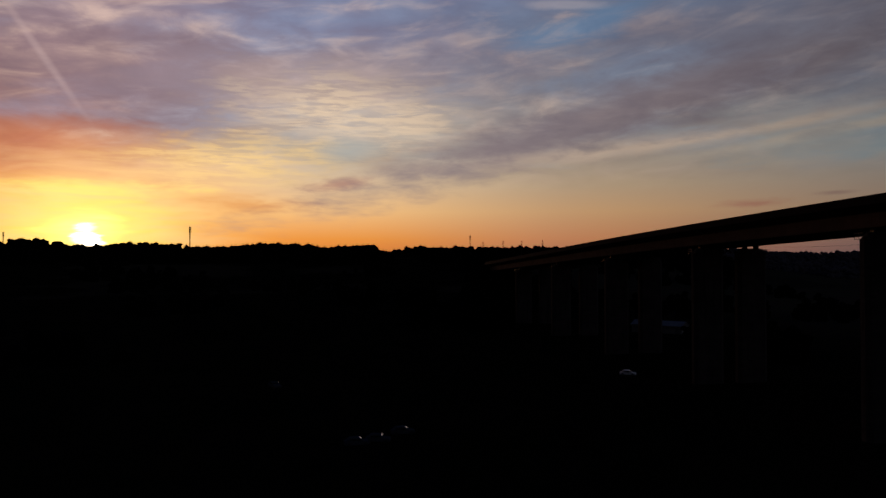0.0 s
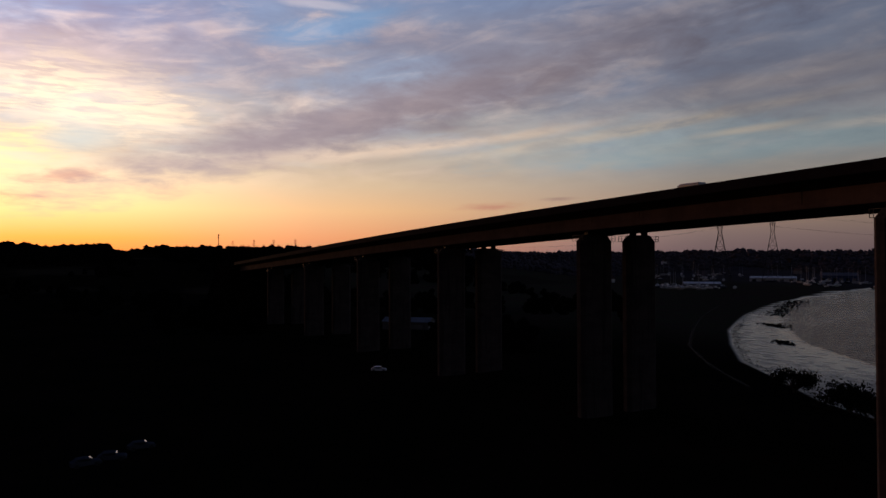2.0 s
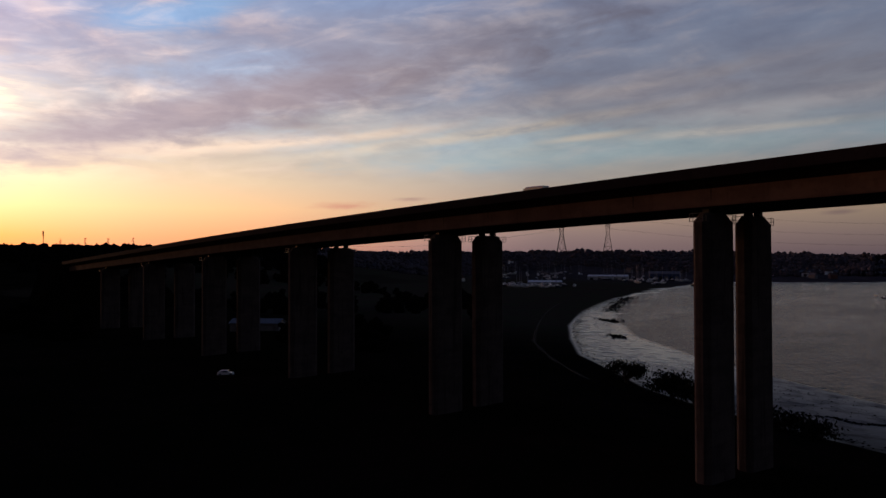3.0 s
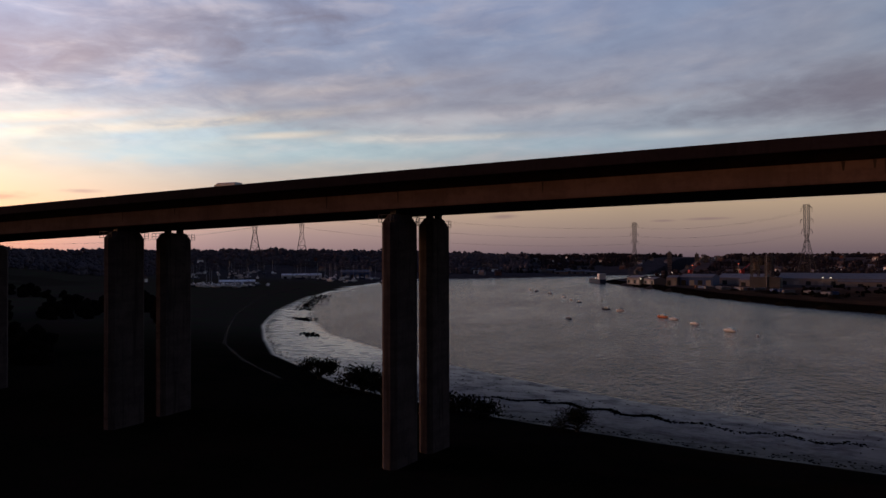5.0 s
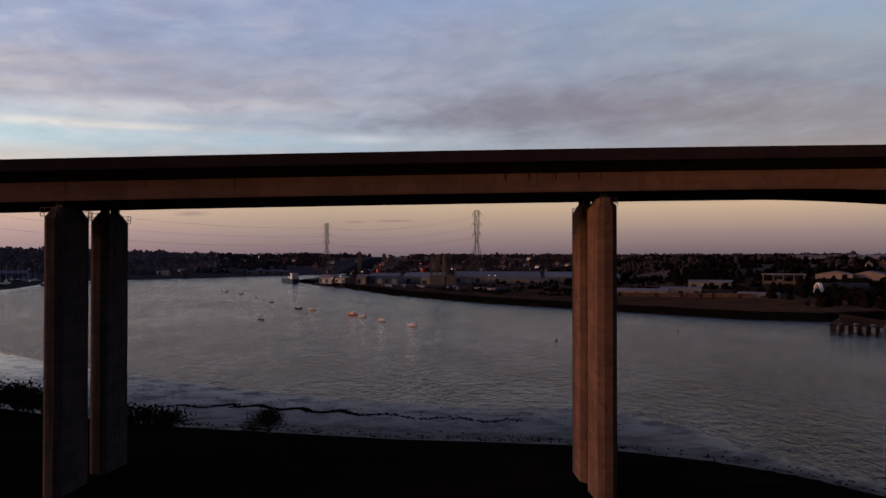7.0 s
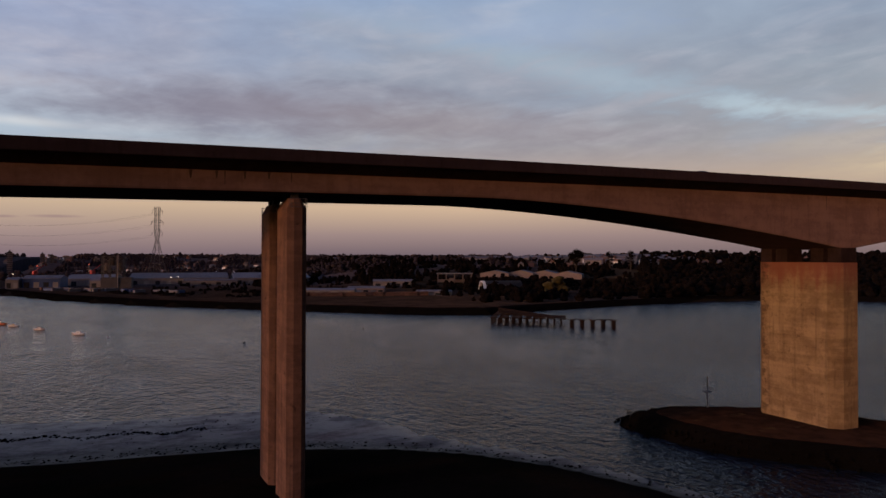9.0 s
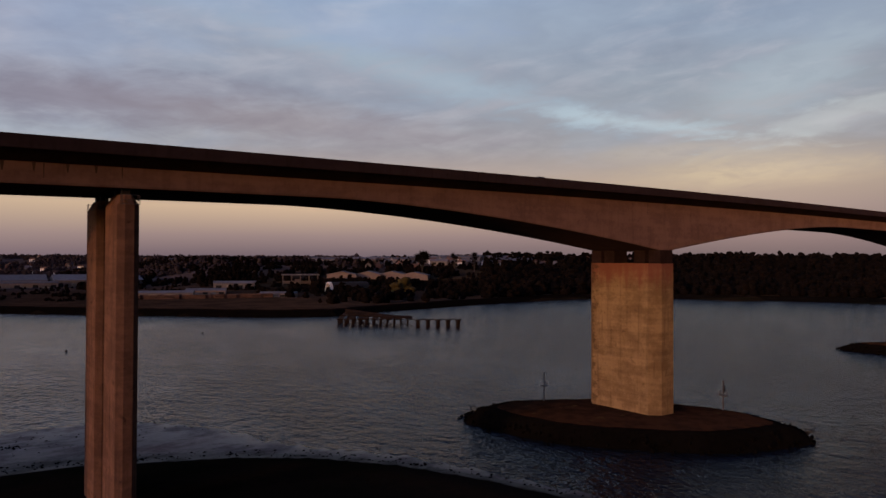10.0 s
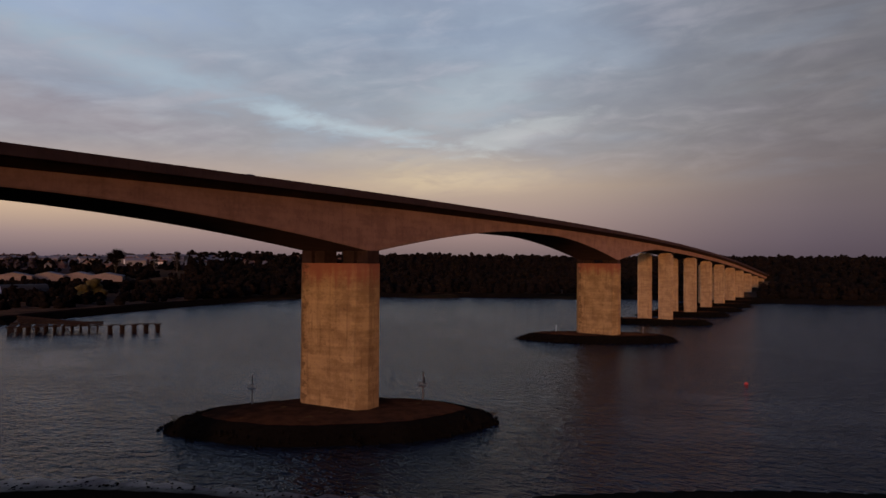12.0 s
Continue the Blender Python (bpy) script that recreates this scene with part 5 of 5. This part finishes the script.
def street_lamp(x, y, tall, bulb, label):
    g = float(land([(x, y)])[0])
    thing = empty("yard_lamp", x, y, g, 0, label, "lamp", "lit yard lamps")
    rods("pole", [((0, 0, 0), (0, 0, tall))], 0.14, STEEL, thing, 5)
    boxed("lamp_head", (-0.7, -0.9, tall - 0.3), (0.7, 0.3, tall + 0.3), bulb, thing)


for x, y, h, bulb in ((-226, 998, 9, LAMP_WHITE), (-146, 888, 9, LAMP_WHITE), (-133, 872, 9, LAMP_WHITE), (-90, 930, 22, LAMP_RED), (-38, 960, 24, LAMP_RED), (52, 905, 9, LAMP_WHITE), (60, 907, 9, LAMP_WHITE), (-120, 980, 12, LAMP_WHITE)):
    street_lamp(x, y, h, bulb, "lit yard lamp on a tall pole")


def works_frame(x, y, turn):
    g = float(land([(x, y)])[0])
    thing = empty("works_building", x, y, g, turn, "half open grey works building with a pale frame", "works")
    for i in range(5):
        for dy in (0, 12):
            boxed("post", (i * 9 - 0.5, dy - 0.5, -1), (i * 9 + 0.5, dy + 0.5, 10), FRAME, thing)
    boxed("roof", (-1.5, -2, 10), (37.5, 14, 11.2), GREY_ROOF, thing)
    boxed("back_wall", (0, 11.4, -1), (36, 11.8, 4), FRAME, thing)
    boxed("tank_base", (12, -8, -1), (17, -3, 6), FRAME, thing)


works_frame(306, 690, -24)


def cover_arch():
    x, y = 312, 600
    g = float(land([(x, y)])[0])
    thing = empty("curved_canopy", x, y, g, -5, "white curved canopy end on a dark shed", "canopy")
    n = 12
    prof = [(math.cos(math.pi * i / n) * 7, math.sin(math.pi * i / n) * 9) for i in range(n + 1)]
    for nm, y0, y1, mat, k in (("arch_end", -0.6, 2.2, WHITE, 1.0), ("barrel_roof", 2.2, 40, DARK, 0.985)):
        bm = bmesh.new()
        a = [bm.verts.new((px * k, y0, pz * k)) for px, pz in prof]
        b = [bm.verts.new((px * k, y1, pz * k)) for px, pz in prof]
        c = [bm.verts.new((px * (k - 0.12), y0, pz * (k - 0.12))) for px, pz in prof]
        d = [bm.verts.new((px * (k - 0.12), y1, pz * (k - 0.12))) for px, pz in prof]
        for i in range(n):
            bm.faces.new((a[i], b[i], b[i + 1], a[i + 1]))
            bm.faces.new((c[i], c[i + 1], d[i + 1], d[i]))
            bm.faces.new((a[i], a[i + 1], c[i + 1], c[i]))
            bm.faces.new((b[i], d[i], d[i + 1], b[i + 1]))
        ob = part(nm, bm, mat, thing)
        ob.matrix_basis = pose(0, 0, 0, 0, 0, -90)


cover_arch()


def house(x, y, turn, wall, roof, label):
    g = float(land([(x, y)])[0])
    thing = empty("house", x, y, g, turn, label, "house", "houses among the trees")
    boxed("wall", (-5.5, -4, -1.5), (5.5, 4, 5.2), wall, thing)
    bm = bmesh.new()
    rows = [[bm.verts.new((sx, yy, zz)) for yy, zz in ((-4.5, 5.0), (0, 8.4), (4.5, 5.0))] for sx in (-5.9, 5.9)]
    for i in range(3):
        bm.faces.new((rows[0][i], rows[1][i], rows[1][(i + 1) % 3], rows[0][(i + 1) % 3]))
    bm.faces.new(rows[0][::-1])
    bm.faces.new(rows[1])
    part("roof", bm, roof, thing)
    for cx in (-2.8, 2.8):
        for zz in (0.9, 3.3):
            boxed("window", (cx - 0.6, -4.06, zz), (cx + 0.6, -3.9, zz + 1.2), PANE, thing)
    boxed("chimney", (3.2, -0.5, 7), (4.2, 0.5, 9.6), BRICK, thing)
    return thing


models = [house(*along(-15, 1430), 30, CREAM, GREY_ROOF, "pale house with a grey slate roof"), house(*along(-48, 1005), 20, WHITE, TILE_ROOF, "white rendered house with a tiled roof"), house(*along(-46.6, 990), 60, CREAM, TILE_ROOF, "cream house with a tiled roof"), house(*along(16, 1500), 10, BRICK, TILE_ROOF, "red brick house with a tiled roof")]
rngh = random.Random(21)
for i in range(270):
    a = rngh.choice((rngh.uniform(-50, -20), rngh.uniform(-24, 12), rngh.uniform(-24, 12), rngh.uniform(-20, 24), rngh.uniform(30, 52), rngh.uniform(36, 52)))
    d = rngh.uniform(1250, 2150) if a < 24 else rngh.uniform(950, 1320)
    x, y = along(a, d)
    g = float(land([(x, y)])[0])
    if g > 2:
        copy_thing(models[i % 4], pose(x, y, g + 0.5, 0, 0, rngh.uniform(0, 360)))

def container(x, y, turn, paint, stacked, label):
    g = float(land([(x, y)])[0]) + (2.62 if stacked else 0.0)
    thing = empty("cargo_container", x, y, g, turn, label, "container", "containers on the quay")
    boxed("body", (-6.1, -1.22, 0), (6.1, 1.22, 2.6), paint, thing, 0.04)
    for sgn in (-1, 1):
        boxed("door", (-6.16, min(sgn * 0.05, sgn * 1.15), 0.1), (-6.09, max(sgn * 0.05, sgn * 1.15), 2.5), paint, thing)
    for k in range(12):
        boxed("rib", (-5.8 + k, -1.27, 0.1), (-5.5 + k, -1.21, 2.5), paint, thing)


rngc = random.Random(61)
for i in range(18):
    f = rngc.random()
    x, y = -70 + 118 * f + rngc.uniform(-6, 6), 792 - 112 * f + rngc.uniform(-5, 14)
    paint, lab = rngc.choice(((RUST, "rusty brown"), (BLUE, "blue"), (GREY_WALL, "grey"), (CREAM, "cream")))
    container(x, y, -48 + rngc.choice((0, 90)), paint, False, lab + " shipping container on the quayside yard")


def timber_stack(x, y, turn, label):
    g = float(land([(x, y)])[0])
    thing = empty("timber_stack", x, y, g, turn, label, "timber stack", "timber stacks on the bank")
    for k in range(3):
        boxed("pack", (-3.6, -1.2, 0.12 + k * 1.12), (3.6, 1.2, 1.14 + k * 1.12), STACK, thing, 0.03)
        for dx in (-2.4, 2.4):
            boxed("bearer", (dx - 0.1, -1.2, 0.0 + k * 1.12), (dx + 0.1, 1.2, 0.118 + k * 1.12), TIMBER, thing)


for i in range(22):
    f = i / 21
    x, y = 138 + 96 * f, 592 - 36 * f + rngc.uniform(-2, 2)
    timber_stack(x, y, -20 + rngc.uniform(-4, 4), "reddish sawn timber stack in the bank side yard")


def heap(x, y, r, h, label):
    g = float(land([(x, y)])[0])
    bm = bmesh.new()
    bmesh.ops.create_cone(bm, cap_ends=True, segments=18, radius1=r, radius2=r * 0.15, depth=h, matrix=Matrix.Translation((0, 0, h / 2 - 0.2)))
    bmesh.ops.subdivide_edges(bm, edges=bm.edges, cuts=2, use_grid_fill=True)
    rr = random.Random(int(x * 7 + y))
    for v in bm.verts:
        v.co += Vector((rr.uniform(-1, 1), rr.uniform(-1, 1), rr.uniform(-0.6, 0.4))) * r * 0.06
    ob = part("spoil_heap", bm, TRACK)
    ob.matrix_basis = pose(x, y, g)
    tagged(ob, label, "heap", "heaps on the quay")


for i in range(9):
    f = rngc.random()
    heap(-40 + 90 * f + rngc.uniform(-6, 6), 740 - 120 * f + rngc.uniform(-4, 14), rngc.uniform(4, 7), rngc.uniform(2, 3.6), "brown heap of aggregate on the open quay")

# ---------------------------------------------------------------- marina on the west bank
rngm = random.Random(33)
for i in range(52):
    f = rngm.random()
    x, y = -600 + f * 95 + rngm.uniform(-8, 8), 600 - f * 10 + rngm.uniform(-22, 40)
    g = float(land([(x, y)])[0])
    boat("laid_up_boat", x, y, g + 0.9, rngm.uniform(0, 360), rngm.uniform(8, 13), WHITE if i % 4 else NAVY, "white yacht laid up ashore in the boatyard" if i % 4 else "dark yacht laid up ashore in the boatyard", i % 3 == 0, True, "boats laid up ashore")
for i in range(70):
    f = rngm.random()
    x, y = -900 + f * 420 + rngm.uniform(-15, 15), 860 + rngm.uniform(-60, 140)
    g = max(float(land([(x, y)])[0]), 0.0)
    boat("marina_yacht", x, y, g + 0.8, rngm.uniform(0, 360), rngm.uniform(10, 15), WHITE if i % 3 else NAVY, "pale masted yacht in the marina" if i % 3 else "dark masted yacht in the marina", True, True, "yachts in the marina")
shed("marina_shed", -660, 900, 32, 60, 18, 5, 7, WHITE, WHITE, "long white roofed marina shed", 5)
shed("marina_shed", -600, 960, 25, 46, 20, 9, 13, BLUE, GREY_ROOF, "blue grey marina workshop with glass front", 6)
shed("marina_shed", -480, 858, 25, 16, 10, 4, 5.5, WHITE, GREY_ROOF, "small white marina office", 2)
shed("boatyard_shed", -560, 640, 40, 40, 14, 4.5, 6.2, GREY_WALL, WHITE, "white roofed boatyard shed", 4)

# parked vehicles and sheds on the dark near bank
for x, y, turn, paint, boxy, lab in ((-122, 4.2, 100, SILVER, False, "dull blue grey car parked on the dark bank"), (-124, 8.0, 80, SILVER, False, "dull silver car parked on the dark bank"), (-129, 12.8, 95, SILVER, False, "dull silver car parked on the dark bank"),
                                     (-186, 81, 60, WHITE, False, "white car parked below the bridge"), (-180, -14, 30, SILVER, False, "silver car parked on the dark bank")):
    g = float(land([(x, y)])[0])
    vehicle("parked_van" if boxy else "parked_car", x, y, g, turn, 5.4 if boxy else 4.3, 2.0 if boxy else 1.8, 2.3 if boxy else 1.45, paint, lab, boxy)
shed("farm_shed", -292, 142, 45, 22, 9, 3.2, 4.8, GREY_WALL, GREY_ROOF, "low grey roofed shed beyond the bridge", 2)


# ---------------------------------------------------------------- trees and bushes
_bm = bmesh.new()
bmesh.ops.create_icosphere(_bm, subdivisions=1, radius=1.0)
ICO1 = (np.array([v.co[:] for v in _bm.verts]), np.array([[v.index for v in f.verts] for f in _bm.faces]))
_bm.free()

def canopy(name, places, mat, seed, fine, label, puff=1.0):
    """Many uneven crowns joined as one wood. places: rows of x, y, ground, radius, height; fine crowns are built of several tufts."""
    rng = np.random.RandomState(seed)
    bv, bf = ICO1
    p = np.array(places)
    if fine:
        m = int(fine)
        ang, lev = rng.uniform(0, 6.283, (len(p), m)), np.linspace(0.28, 0.95, m)[None] + rng.uniform(-0.08, 0.08, (len(p), m))
        arm = p[:, 3, None] * rng.uniform(0.25, 0.75, (len(p), m)) * np.sqrt(np.clip(1.15 - lev, 0.05, 1))
        tufts = np.stack([p[:, 0, None] + np.cos(ang) * arm, p[:, 1, None] + np.sin(ang) * arm, p[:, 2, None] + p[:, 4, None] * lev], -1).reshape(-1, 3)
        r = np.repeat(p[:, 3], m) * rng.uniform(0.34, 0.62, len(tufts)) * puff
        base = tufts
        sx, sz = r, r * 0.85
        # a dark body under the tufts
        base = np.vstack([base, np.column_stack([p[:, :2], p[:, 2] + p[:, 4] * 0.30])])
        sx = np.r_[sx, p[:, 3] * 0.85]
        sz = np.r_[sz, p[:, 4] * 0.42]
    else:
        base = np.column_stack([p[:, :2], p[:, 2] + p[:, 4] * 0.5])
        sx, sz = p[:, 3], p[:, 4] * 0.58
    n, k = len(base), len(bv)
    spin = rng.uniform(0, 6.283, n)
    c, s = np.cos(spin)[:, None], np.sin(spin)[:, None]
    v = bv[None] * (1 + rng.uniform(-0.28, 0.28, (n, k)) * (1.0 if fine else 0.5))[..., None]
    out = np.empty((n, k, 3))
    out[..., 0] = base[:, 0, None] + (v[..., 0] * c - v[..., 1] * s) * sx[:, None]
    out[..., 1] = base[:, 1, None] + (v[..., 0] * s + v[..., 1] * c) * sx[:, None]
    out[..., 2] = base[:, 2, None] + v[..., 2] * sz[:, None]
    f = (bf[None] + (np.arange(n) * k)[:, None, None]).reshape(-1, 3)
    me = bpy.data.meshes.new(name)
    vv = out.reshape(-1, 3)
    me.vertices.add(len(vv))
    me.vertices.foreach_set("co", vv.ravel())
    me.loops.add(f.size)
    me.loops.foreach_set("vertex_index", f.ravel())
    me.polygons.add(len(f))
    me.polygons.foreach_set("loop_start", np.arange(0, f.size, 3))
    me.polygons.foreach_set("use_smooth", np.ones(len(f), bool))
    me.update(calc_edges=True)
    me.materials.append(mat)
    return tagged(new(name, me), label, "woodland", kind="stuff")


def scatter(n, az, dist, seed, shore, size, tall, keep=None, even=0.0):
    rng = np.random.RandomState(seed)
    a = np.radians(rng.uniform(az[0], az[1], n))
    d = np.sqrt(rng.uniform(dist[0] ** 2, dist[1] ** 2, n))
    pts = np.stack([d * np.sin(a), d * np.cos(a)], 1)
    ok = (inside(pts, WEST) | inside(pts, EAST)) & (np.minimum(distance(pts, WEST_SHORE), distance(pts, EAST_SHORE)) > shore)
    if keep is not None:
        ok &= keep(pts)
    pts = pts[ok]
    g = land(pts)
    s = rng.uniform(0.6, 1.35, len(pts)) * (1.0 + 0.5 * ripples(pts, seed + 90, 170))
    s = s * (1 - even) + even
    return np.column_stack([pts, g, size * s, tall * s * (1 + (1 - even) * rng.uniform(-0.25, 0.25, len(pts)))])


def clumps(p, seed, size, level):
    return ripples(p, seed, size) > level


off_bridge = lambda p: ~((p[:, 1] > 76) & (p[:, 1] < 128) & (p[:, 0] < 975))
canopy("ridge_wood", scatter(9500, (-128, -58), (880, 1700), 1, 30, 5.4, 8.5, off_bridge, 0.55), WOOD, 1, 4, "dark wooded ridge below the sunset", 1.35)
canopy("hedgerow_trees", scatter(2600, (-125, -30), (230, 900), 2, 40, 4.5, 7, lambda p: clumps(p, 40, 210, 0.16) & off_bridge(p) & (p[:, 1] < 0.25 * -p[:, 0] + 260)), WOOD, 2, 6, "dark hedges and trees between the fields")
canopy("valley_wood", scatter(15000, (-60, -18), (760, 2400), 3, 60, 5.0, 8, lambda p: clumps(p, 44, 240, -0.25) & ((p[:, 0] < -900) | (p[:, 1] > 1130))), HAZE_TINTED_WOOD, 3, 2, "woods behind the marina, tinted pale with distance haze", 1.3)
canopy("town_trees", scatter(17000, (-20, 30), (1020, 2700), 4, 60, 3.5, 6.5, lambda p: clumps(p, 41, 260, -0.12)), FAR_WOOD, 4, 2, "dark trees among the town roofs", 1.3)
UNITS = np.array([ob.location[:2] for ob in scene.objects if ob.name.startswith(("factory_unit", "estate_unit", "works_building", "curved_canopy", "low_shed"))])
open_ground = lambda p: np.min(np.hypot(p[:, None, 0] - UNITS[None, :, 0], p[:, None, 1] - UNITS[None, :, 1]), axis=1) > 30
canopy("estate_trees", scatter(8000, (8, 54), (540, 1500), 5, 40, 3.6, 6.2, lambda p: open_ground(p) & (clumps(p, 42, 120, -0.05) | (np.hypot(p[:, 0], p[:, 1]) > 1250)) & ((np.hypot(p[:, 0], p[:, 1]) > 800) | (p[:, 0] > 0.50 * p[:, 1]))), WOOD, 5, 6, "brown green trees round the trading estate")
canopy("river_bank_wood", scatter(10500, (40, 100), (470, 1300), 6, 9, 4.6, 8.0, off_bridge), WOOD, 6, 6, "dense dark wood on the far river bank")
canopy("bank_scrub", scatter(1500, (8, 56), (430, 800), 7, 16, 3.6, 4.5, lambda p: clumps(p, 43, 90, 0.05) & (p[:, 0] > 240)), WOOD, 7, 6, "dark scrub along the far river bank")
canopy("yard_scrub", scatter(2600, (2, 27), (600, 880), 9, 45, 1.7, 1.8, lambda p: open_ground(p) & clumps(p, 47, 60, 0.26)), WOOD, 9, 5, "low dark scrub scattered over the quayside yards")
canopy("yellow_willow", [(*along(33.6, 640), float(land([along(33.6, 640)])[0]), 8.5, 13.5), (*along(32.8, 632), float(land([along(32.8, 632)])[0]), 6.5, 10)], YELLOW_LEAF, 8, 14, "yellowing willow on the river bank")


def leafy(name, x, y, tall, wide, seed, label, leaves=900, bare=False, leaf=None):
    """A bush or tree: tapered limbs, and a crown of many small leaves in clumps."""
    rng = random.Random(seed)
    g = max(float(land([(x, y)])[0]), 0.6)
    thing = empty(name, x, y, g, rng.uniform(0, 360), label, "bush" if tall < 7 else "tree", "bushes on the bank" if tall < 7 else "")
    bm = bmesh.new()
    tips = []
    add_rod(bm, (0, 0, -0.4), (0, 0, tall * 0.35), wide * 0.05, wide * 0.035, 7)
    for i in range(13):
        a, r = rng.uniform(0, 6.28), rng.uniform(0.25, 0.95)
        z0 = tall * rng.uniform(0.05, 0.33)
        end = Vector((math.cos(a) * wide * 0.5 * r, math.sin(a) * wide * 0.5 * r, tall * (1.0 - 0.55 * r * r) * rng.uniform(0.72, 1.0)))
        mid = Vector((0, 0, z0)).lerp(end, 0.5) + Vector((0, 0, tall * 0.08))
        add_rod(bm, (0, 0, z0), mid, wide * 0.022, wide * 0.014, 5)
        add_rod(bm, mid, end, wide * 0.014, wide * 0.005, 5)
        tips += [end, mid.lerp(end, 0.6)]
        for k in range(3):
            e2 = end + Vector((rng.uniform(-1, 1), rng.uniform(-1, 1), rng.uniform(-0.3, 0.9))) * wide * 0.13
            add_rod(bm, mid.lerp(end, 0.55), e2, wide * 0.008, wide * 0.003, 4)
            tips.append(e2)
    part("trunk", bm, BARK, thing)
    V, F = [], []
    for i in range(leaves):
        c = rng.choice(tips) + Vector((rng.gauss(0, 1), rng.gauss(0, 1), rng.gauss(0, 0.8))) * wide * 0.085
        if c.z < 0.05:
            continue
        s = wide * rng.uniform(0.018, 0.042) * (0.5 if bare else 1.0)
        q = Euler((rng.uniform(0, 6.28), rng.uniform(0, 6.28), rng.uniform(0, 6.28))).to_matrix()
        b = len(V)
        V += [tuple(c + q @ Vector(w) * s) for w in ((-1, 0, 0), (0, -0.5, 0.1), (1.1, 0, 0), (0, 0.5, 0.1))]
        F.append((b, b + 1, b + 2, b + 3))
    from_lists("crown", V, F, leaf or LEAF, thing)
    return thing


leafy("shore_bush", -118, 169, 6.0, 11, 1, "dark rounded bush at the edge of the mud", 2600)
leafy("shore_bush", -97, 158, 5.4, 12, 2, "dark spreading bush at the edge of the mud", 2600)
leafy("shore_bush", -88, 153, 4.4, 9, 3, "dark low bush at the edge of the mud", 1800)
leafy("island_scrub", 102.5, 126.0, 2.4, 3.2, 11, "thin dark scrub on the stone tip of the island", 260, True)
leafy("island_scrub", 104.6, 124.5, 1.8, 2.6, 12, "thin dark scrub on the stone tip of the island", 220, True)
leafy("island_scrub", 146.0, 71.5, 1.7, 3.0, 13, "low dark scrub on the stone edge of the island", 240, True)
leafy("bare_bush", -35, 138, 3.6, 8.5, 4, "thin twiggy bush on the grass bank", 6000, True)
leafy("shore_bush", -66, 146, 2.2, 12, 5, "low dark scrub at the top of the mud", 1800)
leafy("shore_bush", -56, 143, 1.9, 10, 6, "low dark scrub at the top of the mud", 1500)
for a, d, lift, wide, leaves in ((35.0, 900, 0.98, 18, 6000), (37.6, 930, 0.62, 11, 3000), (39.2, 935, 0.60, 12, 3000)):
    x, y = along(a, d)
    tall = height(lift, d) - float(land([(x, y)])[0])
    leafy("big_tree", x, y, tall, wide, int(a), "tall dark round tree standing over the far estate", leaves, leaf=WOOD)

# ---------------------------------------------------------------- tide line: weed, stones and posts on the mud
def tide_wrack():
    rng = random.Random(51)
    V, F = [], []

    def lump(x, y, z, s):
        b = len(V)
        for dx, dy, dz in ((1, 0, 0), (-1, 0, 0), (0, 1, 0), (0, -1, 0), (0, 0, 0.6), (0, 0, -0.6)):
            V.append((x + dx * s * rng.uniform(0.6, 1.5), y + dy * s * rng.uniform(0.6, 1.5), z + dz * s))
        F.extend([(b, b + 2, b + 4), (b + 2, b + 1, b + 4), (b + 1, b + 3, b + 4), (b + 3, b, b + 4)])
    shore = [Vector((*p, 0)) for p in WEST_SHORE[9:25]]
    for a, b in zip(shore[:-1], shore[1:]):
        ax = (b - a).normalized()
        out = Vector((-ax.y, ax.x, 0))
        for i in range(int((b - a).length * (4.0 if a.x < 30 else 3.0))):
            p = a.lerp(b, rng.random()) + out * abs(rng.gauss(0, 2.2))
            lump(p.x, p.y, 0.40, rng.choice((0.10, 0.15, 0.22, 0.34)))
    # the broken weed bank across the mud
    line = [Vector(p) for p in ((-84, 166, 0), (-70, 170, 0), (-52, 172, 0), (-36, 168, 0), (-20, 163, 0), (0, 158, 0), (16, 156, 0))]
    for a, b in zip(line[:-1], line[1:]):
        for i in range(620 if a.x < -30 else 150):
            f = rng.random()
            p = a.lerp(b, f) + Vector((rng.gauss(0, 0.5), 1.6 * math.sin(f * 9 + a.x) + rng.gauss(0, 0.55), 0))
            lump(p.x, p.y, 0.12, rng.uniform(0.12, 0.5))
    # a weedy spit and two patches out on the wet mud
    for a, b, wide, n in (((-400, 575), (-345, 480), 7, 420), ((-345, 480), (-296, 405), 5, 260), ((-262, 352), (-244, 340), 3, 110), ((-205, 282), (-192, 272), 2, 60)):
        a, b = Vector((*a, 0)), Vector((*b, 0))
        for i in range(n):
            p = a.lerp(b, rng.random())
            lump(p.x + rng.gauss(0, wide), p.y + rng.gauss(0, wide * 0.6), 0.2, rng.uniform(0.3, 1.1))
    for i in range(500):
        p = Vector((rng.uniform(-150, 55), 0, 0))
        p.y = 150 - 0.35 * p.x * (p.x < 0) + rng.uniform(0, 22)
        lump(p.x, p.y, 0.2, rng.uniform(0.08, 0.3))
    tagged(from_lists("tide_wrack", V, F, ROCK), "dark seaweed and stones strewn over the mud", "seaweed", kind="stuff")


tide_wrack()
